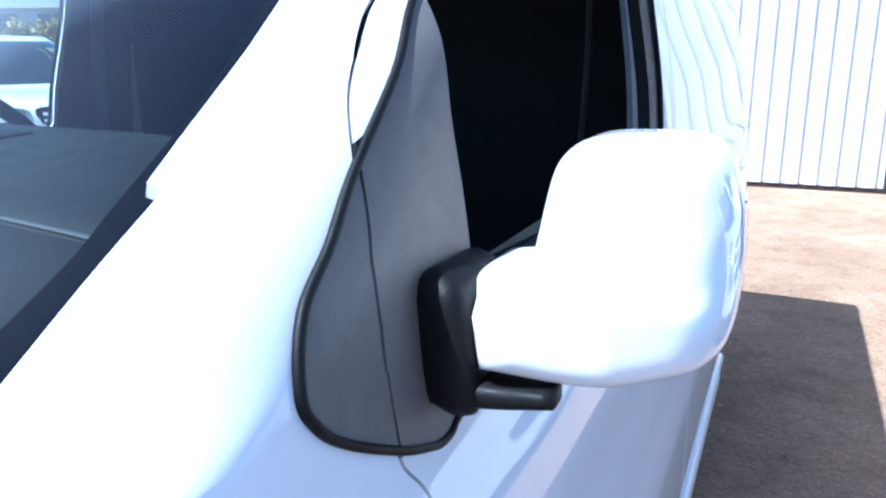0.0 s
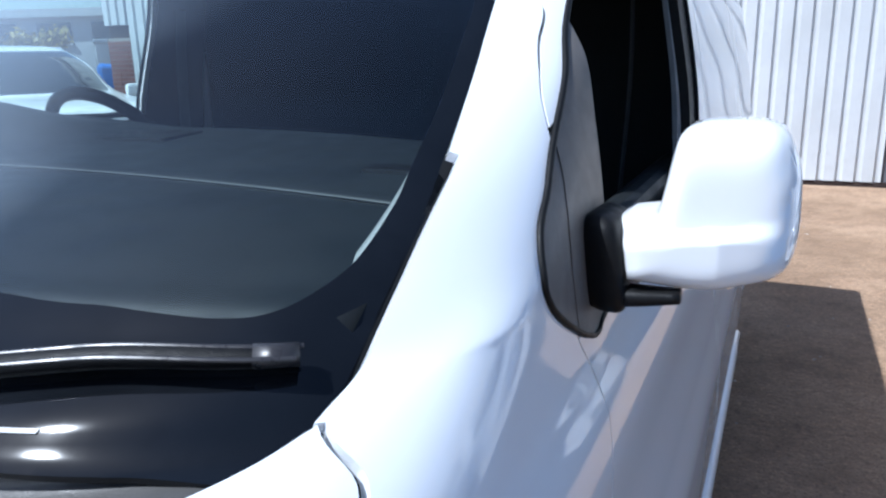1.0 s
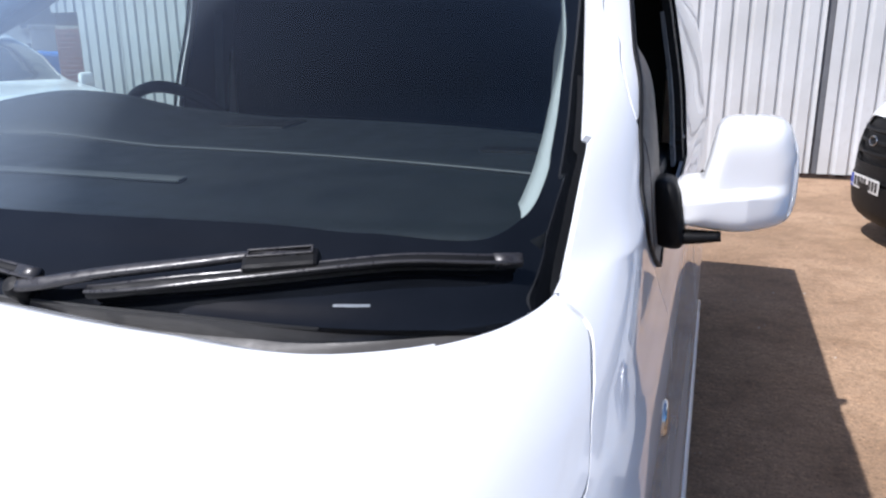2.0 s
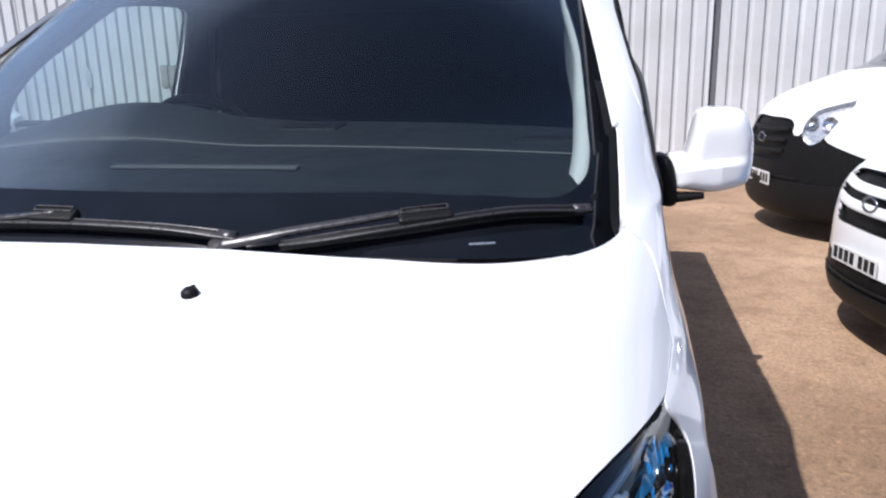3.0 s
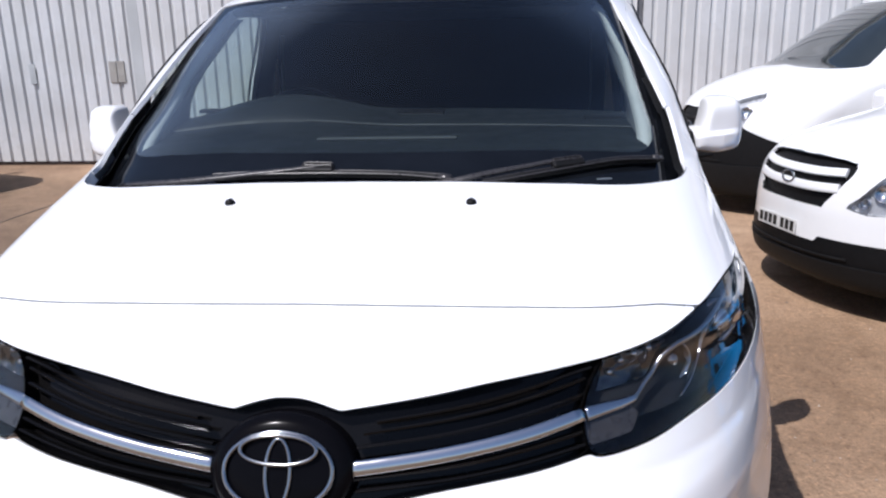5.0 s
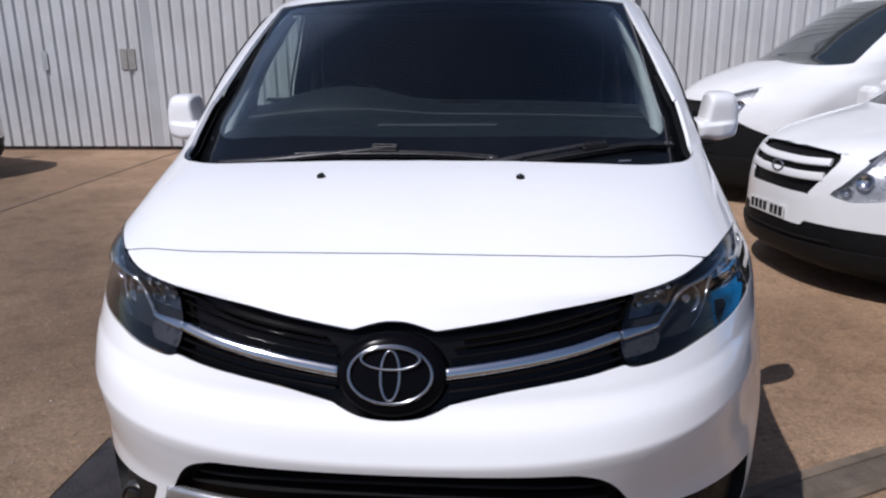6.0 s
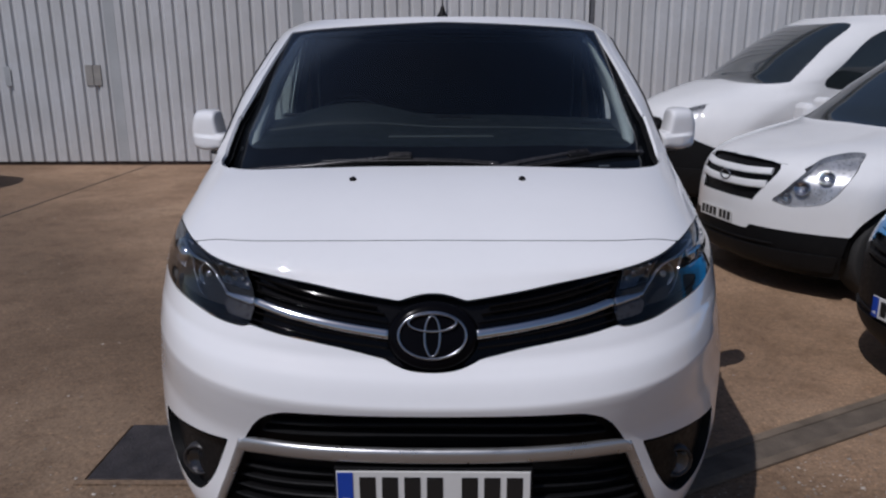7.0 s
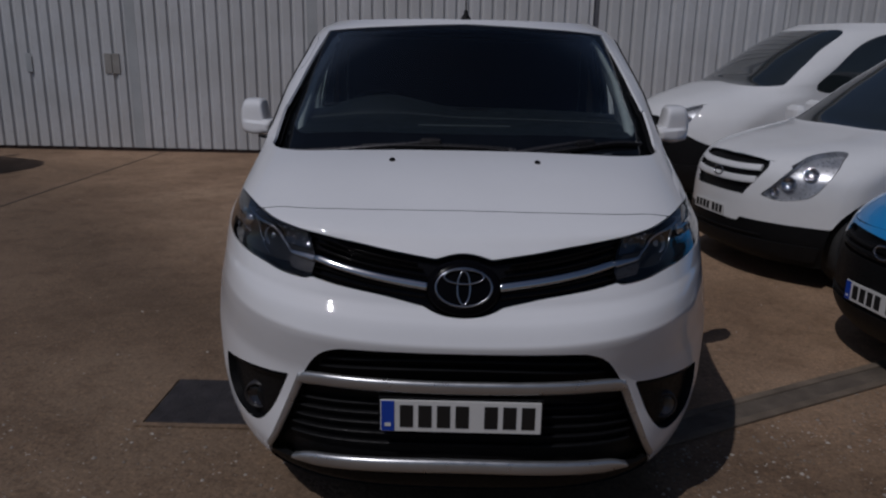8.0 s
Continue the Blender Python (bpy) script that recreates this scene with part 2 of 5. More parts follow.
def part(name, bm, mat, parent, label="", smooth=False):
    """Link a bmesh as one mesh object under a thing or a part."""
    me = bpy.data.meshes.new(name)
    bmesh.ops.recalc_face_normals(bm, faces=bm.faces)
    bm.to_mesh(me)
    bm.free()
    me.materials.append(mat)
    if smooth:
        me.polygons.foreach_set("use_smooth", [True] * len(me.polygons))
    ob = new(name, me)
    if parent:
        ob.parent = parent
    if label:
        ob["label"] = label
    return ob


def thing(name, label, category, m=None, group="", kind=""):
    ob = tagged(new(name), label, category, group, kind)
    if m:
        ob.matrix_world = m
    return ob


def box(bm, size, m=None, bevel=0.0):
    """A box of that size about the pose m, with rounded edges, added to bm."""
    geom = bmesh.ops.create_cube(bm, size=1.0, matrix=(m or Matrix()) @ Matrix.Diagonal((*size, 1)))
    if bevel:
        edges = {e for v in geom["verts"] for e in v.link_edges}
        bmesh.ops.bevel(bm, geom=list(edges), offset=bevel, segments=2, affect="EDGES", profile=0.5)
    return bm


def boxed(name, size, m, mat, parent, label="", bevel=0.0):
    return part(name, box(bmesh.new(), size, m, bevel), mat, parent, label)


def lathe(profile, segments=40, m=None):
    """Turn (radius, along) pairs round the x axis."""
    bm = bmesh.new()
    rings = []
    for k in range(segments):
        a = 2 * math.pi * k / segments
        rings.append([bm.verts.new((x, r * math.cos(a), r * math.sin(a))) for r, x in profile])
    for k in range(segments):
        p, q = rings[k], rings[(k + 1) % segments]
        for i in range(len(profile) - 1):
            bm.faces.new((p[i], p[i + 1], q[i + 1], q[i]))
    bmesh.ops.remove_doubles(bm, verts=bm.verts, dist=1e-5)
    if m:
        bmesh.ops.transform(bm, matrix=m, verts=bm.verts)
    return bm


def smooth_line(points, steps=8, closed=False, sharp=()):
    """A Catmull-Rom line through the points; it breaks at the indices in sharp."""
    p = [np.array(q, float) for q in points]
    n, out = len(p), []
    for i in range(n if closed else n - 1):
        a, b = p[i], p[(i + 1) % n]
        before = p[i - 1] if (closed or i > 0) else 2 * a - b
        after = p[(i + 2) % n] if (closed or i + 2 < n) else 2 * b - a
        ta = (b - a) if i in sharp else (b - before) / 2
        tb = (b - a) if (i + 1) % n in sharp else (after - a) / 2
        for k in range(steps):
            t = k / steps
            out.append((2 * t**3 - 3 * t**2 + 1) * a + (t**3 - 2 * t**2 + t) * ta + (-2 * t**3 + 3 * t**2) * b + (t**3 - t**2) * tb)
    if not closed:
        out.append(p[-1])
    return np.array(out)


def sweep(line, section, ups, closed=False):
    """Draw the section (across, up) along the line; ups: the way up at each point, or one for all. A third scale column may taper it."""
    line = np.array(line, float)
    ups = np.array(ups, float) if np.ndim(ups) == 2 else np.tile(np.array(ups, float), (len(line), 1))
    way = np.gradient(line, axis=0)
    if closed:
        way = np.roll(line, -1, 0) - np.roll(line, 1, 0)
    bm = bmesh.new()
    rings = []
    for i, (p, u, w) in enumerate(zip(line, ups, way)):
        w = w / (np.linalg.norm(w) + 1e-9)
        a = np.cross(w, u)
        a /= np.linalg.norm(a) + 1e-9
        u = np.cross(a, w)
        prof = section(i / (len(line) - 1)) if callable(section) else section
        rings.append([bm.verts.new(p + a * s + u * h) for s, h in prof])
    k = len(rings[0])
    for i in range(len(rings) if closed else len(rings) - 1):
        a, b = rings[i], rings[(i + 1) % len(rings)]
        for j in range(k):
            bm.faces.new((a[j], a[(j + 1) % k], b[(j + 1) % k], b[j]))
    if not closed:
        bm.faces.new(rings[0]), bm.faces.new(rings[-1][::-1])
    return bm


def oval(w, h, n=10, p=2.0):
    """A closed section, w across and h high, rounded by the power p."""
    out = []
    for k in range(n):
        a = 2 * math.pi * k / n
        c, s = math.cos(a), math.sin(a)
        out.append((w / 2 * math.copysign(abs(c) ** (2 / p), c), h / 2 * math.copysign(abs(s) ** (2 / p), s)))
    return out


def curve(pairs):
    """A smooth curve through (in, out) pairs that never overshoots."""
    a = np.array(pairs, float)
    x, y = a[:, 0], a[:, 1]
    h, d = np.diff(x), np.diff(y) / np.diff(x)
    m = np.empty(len(x))
    m[0], m[-1] = d[0], d[-1]
    for i in range(1, len(x) - 1):
        m[i] = 0 if d[i - 1] * d[i] <= 0 else (h[i - 1] + h[i]) * 3 / ((2 * h[i] + h[i - 1]) / d[i - 1] + (h[i] + 2 * h[i - 1]) / d[i])

    def f(q):
        q = np.clip(np.asarray(q, float), x[0], x[-1])
        i = np.clip(np.searchsorted(x, q) - 1, 0, len(x) - 2)
        t = (q - x[i]) / h[i]
        return ((1 + 2 * t) * (1 - t) ** 2 * y[i] + t * (1 - t) ** 2 * h[i] * m[i]
                + t * t * (3 - 2 * t) * y[i + 1] - t * t * (1 - t) * h[i] * m[i + 1])
    return f


class Coachwork:
    """A vehicle's skin in its own axes: nose towards -y, centre line x = 0, road z = 0.
    At each height the plan runs from the nose round a bent corner into the side."""

    def __init__(self, low, top, tail, nose_y, edge_x, edge_y, side_x, bend, bow, rows=150, cols=60, side_cols=64, crown=0.045, rise=0.0):
        self.low, self.top, self.tail, self.crown, self.rise = low, top, tail, crown, rise
        self.nose_y, self.edge_x, self.edge_y, self.side_x, self.bend, self.bow = nose_y, edge_x, edge_y, side_x, bend, bow
        z = np.linspace(low, top, 3000)
        run = np.concatenate([[0], np.cumsum(np.hypot(np.diff(z), np.diff(nose_y(z))))])
        self.arc = lambda q: np.interp(q, z, run)
        levels = np.interp(np.linspace(0, run[-1], rows), run, z)
        u = np.sin(np.linspace(0, 1, cols) * math.pi / 2) ** 1.15
        t = np.linspace(0, 1, side_cols)[1:]
        t = np.interp(t, (0, 0.72, 1), (0, 0.40, 1))
        Z = np.repeat(levels[:, None], cols + side_cols - 1, 1)
        ex, ey = edge_x(levels)[:, None], edge_y(levels)[:, None]
        A = np.hstack([u * ex, ex + t * (tail - ey)])
        self.A, self.Z = np.hstack([-A[:, :0:-1], A]), np.hstack([Z[:, :0:-1], Z])
        self.P = self.point(self.A, self.Z)
        du, dv = np.gradient(self.P, axis=1), np.gradient(self.P, axis=0)
        n = np.cross(du, dv)
        self.N = n / (np.linalg.norm(n, axis=2, keepdims=True) + 1e-12)
        self.V = self.arc(self.Z)

    def front(self, x, z):
        t = np.minimum(np.abs(x) / self.edge_x(z), 1.0)
        # the bumper's crease climbs towards the corners
        nose = self.nose_y(z - self.rise * t * t * np.clip((np.asarray(z) - 0.70) / 0.12, 0, 1) * np.clip((1.06 - np.asarray(z)) / 0.12, 0, 1))
        return nose + (self.edge_y(z) - nose) * (self.bow(z) * t**2 + (1 - self.bow(z)) * t ** self.bend(z))

    def side(self, y, z):
        ex, ey, wider = self.edge_x(z), self.edge_y(z), self.side_x(z) - self.edge_x(z)
        steep = (ey - self.nose_y(z)) * (2 * self.bow(z) + (1 - self.bow(z)) * self.bend(z)) / ex
        run = np.where(wider > 0, np.clip(2 * wider * steep, 0.10, 0.55), 0.55)
        t = np.clip((y - ey) / run, 0, 1)
        return ex + wider * (1 - (1 - t) ** 2)

    def point(self, a, z):
        a, z = np.asarray(a, float), np.asarray(z, float)
        ex, s = self.edge_x(z), np.abs(a)
        y = np.where(s <= ex, self.front(a, z), self.edge_y(z) + s - ex)
        return np.stack([np.where(s <= ex, a, np.sign(a) * self.side(y, z)), y, z], -1)

    def along(self, y, z):
        """The girth at which the side stands at y, z."""
        return self.edge_x(z) + np.asarray(y, float) - self.edge_y(z)

    def normal(self, a, z, e=0.004):
        n = np.cross(self.point(np.add(a, e), z) - self.point(np.subtract(a, e), z), self.point(a, np.add(z, e)) - self.point(a, np.subtract(z, e)))
        return n / (np.linalg.norm(n, axis=-1, keepdims=True) + 1e-12)

    def on(self, points, lift=0.0):
        """Places on the front at (x, z) pairs, lifted off it."""
        q = np.array(points, float)
        place, out = self.point(q[:, 0], q[:, 1]), self.normal(q[:, 0], q[:, 1])
        return lift(place, out) if callable(lift) else place + out * lift

    def region(self, points, hand=0, on_side=False, steps=6, sharp=(), grow=0.0):
        """Signed distance to an outline given as (x, z) on the front or (y, z) on the side.
        hand: 0 for an outline mirrored about the middle, 1 or -1 for one side alone."""
        q = smooth_line(points, steps, True, sharp)
        if on_side:
            q[:, 0] = self.along(q[:, 0], q[:, 1])
        q[:, 1] = self.arc(q[:, 1])

        def d(A, V, P):
            a = np.abs(A) if hand == 0 else A * hand
            far = np.full(A.shape, 9.0)
            near = (a > q[:, 0].min() - 0.1) & (a < q[:, 0].max() + 0.1) & (V > q[:, 1].min() - 0.1) & (V < q[:, 1].max() + 0.1)
            x, y = a[near], V[near]
            best, inside = np.full(x.shape, 1e9), np.zeros(x.shape, bool)
            for (x0, y0), (x1, y1) in zip(q, np.roll(q, -1, 0)):
                ex, ey = x1 - x0, y1 - y0
                t = np.clip(((x - x0) * ex + (y - y0) * ey) / (ex * ex + ey * ey + 1e-12), 0, 1)
                best = np.minimum(best, (x - x0 - t * ex) ** 2 + (y - y0 - t * ey) ** 2)
                cross = (y0 > y) != (y1 > y)
                inside ^= cross & (x < x0 + (y - y0) * ex / (ey if abs(ey) > 1e-12 else 1e-12))
            far[near] = np.where(inside, -1, 1) * np.sqrt(best) - grow
            return far
        return d

    def sheet(self, name, d, mat, parent, label="", lift=0.0, rim=0.012, refine=1):
        """The part of the skin where d is negative, as a mesh with turned-in edges."""
        A, Z, P, N, V = self.A, self.Z, self.P, self.N, self.V
        D = d(A, V, P)
        if refine > 1:
            hit = np.argwhere(D < 0.02)
            (r0, c0), (r1, c1) = np.maximum(hit.min(0) - 1, 0), np.minimum(hit.max(0) + 2, D.shape)
            def finer(M):
                M = M[r0:r1, c0:c1]
                r = np.linspace(0, M.shape[0] - 1, (M.shape[0] - 1) * refine + 1)
                c = np.linspace(0, M.shape[1] - 1, (M.shape[1] - 1) * refine + 1)
                M = np.array([np.interp(r, np.arange(M.shape[0]), M[:, k]) for k in range(M.shape[1])]).T
                return np.array([np.interp(c, np.arange(M.shape[1]), row) for row in M])
            A, Z = finer(A), finer(Z)
            P, N, V = self.point(A, Z), self.normal(A, Z), self.arc(Z)
            D = d(A, V, P)
        Q = lift(P, N) if callable(lift) else P + N * lift
        ins = D < 0
        rows, cols = D.shape
        some = ins[:-1, :-1] | ins[1:, :-1] | ins[:-1, 1:] | ins[1:, 1:]
        verts, inward, index, faces = [], [], {}, []

        def corner(i, j):
            k = i * cols + j
            if k not in index:
                index[k] = len(verts)
                verts.append(Q[i, j]), inward.append(N[i, j])
            return index[k]

        def crossing(i, j, k, l):
            key = (i, j, k, l) if (i, j) < (k, l) else (k, l, i, j)
            if key not in index:
                t = D[i, j] / (D[i, j] - D[k, l])
                index[key] = len(verts)
                verts.append(Q[i, j] * (1 - t) + Q[k, l] * t), inward.append(N[i, j] * (1 - t) + N[k, l] * t)
            return index[key]

        for i, j in np.argwhere(some):
            ring, f = ((i, j), (i, j + 1), (i + 1, j + 1), (i + 1, j)), []
            for (a, b), (c, e) in zip(ring, ring[1:] + ring[:1]):
                if ins[a, b]:
                    f.append(corner(a, b))
                if ins[a, b] != ins[c, e]:
                    f.append(crossing(a, b, c, e))
            if len(f) > 2:
                faces.append(f)
        if rim:
            count = {}
            for f in faces:
                for a, b in zip(f, f[1:] + f[:1]):
                    count[(a, b)] = 1
            low = {}
            for a, b in list(count):
                if (b, a) not in count:
                    for v in (a, b):
                        if v not in low:
                            low[v] = len(verts)
                            verts.append(verts[v] - inward[v] * rim)
                    faces.append([b, a, low[a], low[b]])
        me = bpy.data.meshes.new(name)
        me.from_pydata([tuple(v) for v in verts], [], faces)
        me.materials.append(mat)
        me.polygons.foreach_set("use_smooth", [True] * len(me.polygons))
        me.set_sharp_from_angle(angle=radians(40))
        me.update()
        ob = new(name, me)
        ob.parent = parent
        if label:
            ob["label"] = label
        return ob

    def roof(self, parent, mat, name="roof"):
        """The crowned sheet above the top level."""
        ps, qs = np.linspace(-1, 1, 33), np.linspace(0, 1, 40) ** 1.6
        ex, ey = float(self.edge_x(self.top)), float(self.edge_y(self.top))
        grid = []
        for q in qs:
            y_edge = ey + q * (self.tail - ey)
            half = float(self.side(y_edge, self.top))
            for p in ps:
                y0 = float(self.front(p * ex, self.top))
                rise = self.crown * (1 - abs(p) ** 2.6) * (1 - (1 - q) ** 6) * (1 - 0.25 * q)
                grid.append((p * half, y0 + q * (self.tail - y0), self.top + rise))
        n = len(ps)
        faces = [(i * n + j, i * n + j + 1, (i + 1) * n + j + 1, (i + 1) * n + j) for i in range(len(qs) - 1) for j in range(n - 1)]
        return mesh_object(name, grid, faces, mat, parent, smooth=True)

    def back(self, parent, mat, name="tail_panel"):
        """The upright sheet that closes the tail, and the floor pan."""
        zs = np.linspace(self.low, self.top, 24)
        half = self.side(np.full(24, self.tail), zs)
        ps = np.linspace(-1, 1, 13)
        grid = [(p * h, self.tail + 0.03 * (1 - p * p), z) for z, h in zip(zs, half) for p in ps]
        faces = [(i * 13 + j, i * 13 + j + 1, (i + 1) * 13 + j + 1, (i + 1) * 13 + j) for i in range(23) for j in range(12)]
        mesh_object(name, grid, faces, mat, parent, smooth=True)
        ys = np.linspace(float(self.edge_y(self.low)), self.tail, 12)
        rim = [(s, y) for y in ys for s in (-1, 1)]
        verts = [(s * (float(self.side(y, self.low)) - 0.22), y, self.low + 0.03) for s, y in rim]
        mesh_object("floor_pan", verts, [(2 * i, 2 * i + 1, 2 * i + 3, 2 * i + 2) for i in range(11)], PLASTIC, parent)


def sunk(extra=0.0, deeper=0.003):
    """Moves places of the van's skin down and back to where its windscreen lies, deepest at the foot."""
    def f(place, out):
        depth = deeper + 0.062 * np.clip((1.80 - place[..., 2:]) / 0.42, 0, 1)
        return place + out * extra + depth * np.array((0.0, 0.57, -0.82))
    return f


def union(*ds):
    return lambda A, V, P: np.minimum.reduce([d(A, V, P) for d in ds])


def minus(d, *holes, gap=0.0):
    return lambda A, V, P: np.maximum.reduce([d(A, V, P)] + [gap - h(A, V, P) for h in holes])


def meet(*ds):
    return lambda A, V, P: np.maximum.reduce([d(A, V, P) for d in ds])


def outside(*holes, gap=0.0):
    return lambda A, V, P: np.maximum.reduce([gap - h(A, V, P) for h in holes])


def arch(y, z, r):
    """A round wheel opening."""
    return lambda A, V, P: np.where(np.abs(P[..., 0]) > 0.55, np.hypot(P[..., 1] - y, P[..., 2] - z) - r, 9.0)


def wheel(parent, x, y, r, width=0.22, rim_r=0.22, mat=None):
    """A wheel under its vehicle: tyre and spoked rim."""
    hand = 1 if x > 0 else -1
    hub = new("wheel", None)
    hub.parent = parent
    hub.matrix_local = pose(x, y, r, 0, 0, 0 if hand > 0 else 180)
    w = width / 2
    part("tyre", lathe([(rim_r, -w * 0.8), (r * 0.93, -w), (r * 0.985, -w * 0.85), (r, -w * 0.6), (r, w * 0.6), (r * 0.985, w * 0.85), (r * 0.93, w), (rim_r, w * 0.8)], 48), RUBBER, hub, smooth=True)
    bm = lathe([(rim_r, -w * 0.8), (rim_r * 0.9, -w * 0.4), (rim_r * 0.86, w * 0.3), (rim_r * 0.93, w * 0.7), (rim_r * 1.02, w * 0.78), (rim_r * 1.02, w * 0.6)], 48)
    for k in range(5):
        box(bm, (0.03, 0.055, rim_r * 0.84), pose(0, 0, 0, 72 * k) @ pose(w * 0.45, 0, rim_r * 0.46, 0, 6), 0.008)
    bm2 = lathe([(0, w * 0.62), (0.05, w * 0.6), (0.06, w * 0.45), (0.06, 0)], 20)
    me = bpy.data.meshes.new("hub_tmp")
    bm2.to_mesh(me)
    bm2.free()
    bm.from_mesh(me)
    bpy.data.meshes.remove(me)
    part("rim", bm, mat or RIM, hub)
    part("brake_backing", lathe([(0, -0.02), (rim_r * 0.8, -0.02), (rim_r * 0.8, -0.04)], 32), PLASTIC, hub)
    part("arch_liner", lathe_half(r * 1.12, w * 1.3), PLASTIC, hub)
    return hub


def lathe_half(r, w):
    """The upper half of a drum, open below: a wheel housing."""
    bm = bmesh.new()
    rings = []
    for k in range(17):
        a = math.pi * k / 16
        rings.append([bm.verts.new((x, rr * math.cos(a), rr * math.sin(a))) for rr, x in ((r, w * 0.5), (r, -w), (0.02, -w))])
    for p, q in zip(rings, rings[1:]):
        for i in range(2):
            bm.faces.new((p[i], p[i + 1], q[i + 1], q[i]))
    return bm


def number_plate(parent, m, groups, width=0.52, height=0.111, band=True):
    """A plate with its characters as plain bars, in groups of so many."""
    plate = boxed("number_plate", (width, 0.006, height), m, PLATE_WHITE, parent, "white number plate with dark bars", 0.002)
    left = -width / 2 + 0.012
    if band:
        boxed("blue_band", (0.042, 0.003, height - 0.006), m @ pose(-width / 2 + 0.024, -0.0035, 0), PLATE_BLUE, plate)
        boxed("band_mark", (0.02, 0.002, 0.012), m @ pose(-width / 2 + 0.024, -0.0055, -0.03), PLATE_WHITE, plate)
        left += 0.042
    total = sum(groups) + 0.55 * (len(groups) - 1)
    step = (width / 2 - 0.012 - left) / total
    x = left
    for n in groups:
        for k in range(n):
            boxed("character_bar", (step * 0.72, 0.002, height * 0.70), m @ pose(x + step / 2, -0.0038, 0), PLATE_INK, plate, "", 0.0)
            x += step
        x += step * 0.55
    return plate


# ---- ground and setting ----
def ground():
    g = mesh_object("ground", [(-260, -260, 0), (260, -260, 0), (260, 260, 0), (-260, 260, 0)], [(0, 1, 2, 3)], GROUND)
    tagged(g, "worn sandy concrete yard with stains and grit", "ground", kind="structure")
    bm = bmesh.new()
    box(bm, (0.022, 30, 0.004), pose(-4.95, 1.0, 0.002))
    box(bm, (14, 0.02, 0.004), pose(-12, 5.2, 0.002))
    tagged(part("expansion_joint", bm, JOINT, None), "dark sealed joint between concrete slabs", "joint", kind="structure")
    slab = boxed("drain_channel", (4.2, 0.12, 0.008), pose(2.49, 1.705, 0.004, 0, 0, 27.5), CONCRETE_DULL, None, "", 0.003)
    tagged(slab, "grey concrete drain strip set into the worn yard", "channel", kind="structure")
    for side in (.0825, -.0825):
        boxed("channel_edge", (4.2, 0.045, 0.016), pose(2.49, 1.705, 0.008, 0, 0, 27.5) @ pose(0, side, 0), CONCRETE_PALE, slab, "worn pale edge", 0.006)
    cover = thing("inspection_cover", "dark steel inspection cover set in the concrete yard", "cover", pose(-1.16, 1.10, 0))
    boxed("cover_plate", (0.58, 0.46, 0.012), pose(0, 0, 0.008), STEEL, cover, "", 0.003)
    bm = bmesh.new()
    for x, y, sx, sy in ((0, 0.245, 0.66, 0.03), (0, -0.245, 0.66, 0.03), (0.315, 0, 0.03, 0.46), (-0.315, 0, 0.03, 0.46)):
        box(bm, (sx, sy, 0.01), pose(x, y, 0.005))
    part("cover_frame", bm, GROUND, cover)

    rnd = random.Random(3)
    verts, faces = [], []
    for k in range(2600):
        x, y = rnd.uniform(-4.5, 4.0), rnd.uniform(-1.6, 8.5) if k % 3 else rnd.uniform(-1.2, 2.0)
        if k > 1000:
            x = rnd.uniform(.8, 3.4) if k % 3 else rnd.uniform(-2.4, -.7)
            y = .554 * x + .22 - abs(rnd.gauss(0, .45)) if k % 3 else rnd.gauss(.35, .4)
        r = rnd.uniform(0.0025, 0.006) if rnd.random() < 0.85 else rnd.uniform(0.006, 0.012)
        a, i = rnd.uniform(0, math.pi), len(verts)
        for c in range(4):
            q = r * rnd.uniform(0.7, 1.2)
            verts.append((x + q * math.cos(a + c * math.pi / 2), y + q * math.sin(a + c * math.pi / 2), 0.001))
        verts.append((x, y, r * rnd.uniform(0.6, 1.0)))
        faces += [(i + c, i + (c + 1) % 4, i + 4) for c in range(4)]
    tagged(mesh_object("loose_stones", verts, faces, STONE), "small loose stones and grit scattered on concrete", "stones", kind="stuff")


def corrugated(x0, x1, z0, z1, y, pitch=0.19, depth=0.034):
    """A ribbed sheet: broad flats parted by narrow grooves."""
    xs, x = [], x0
    while x < x1 - 1e-6:
        for dx, dy in ((0, 0), (pitch * 0.58, 0), (pitch * 0.70, depth), (pitch * 0.86, depth), (pitch, 0)):
            if x + dx <= x1 + 1e-6:
                xs.append((min(x + dx, x1), y + dy))
        x += pitch
    verts = [(a, b, z) for a, b in xs for z in (z0, z1)]
    return verts, [(2 * i, 2 * i + 2, 2 * i + 3, 2 * i + 1) for i in range(len(xs) - 1)]


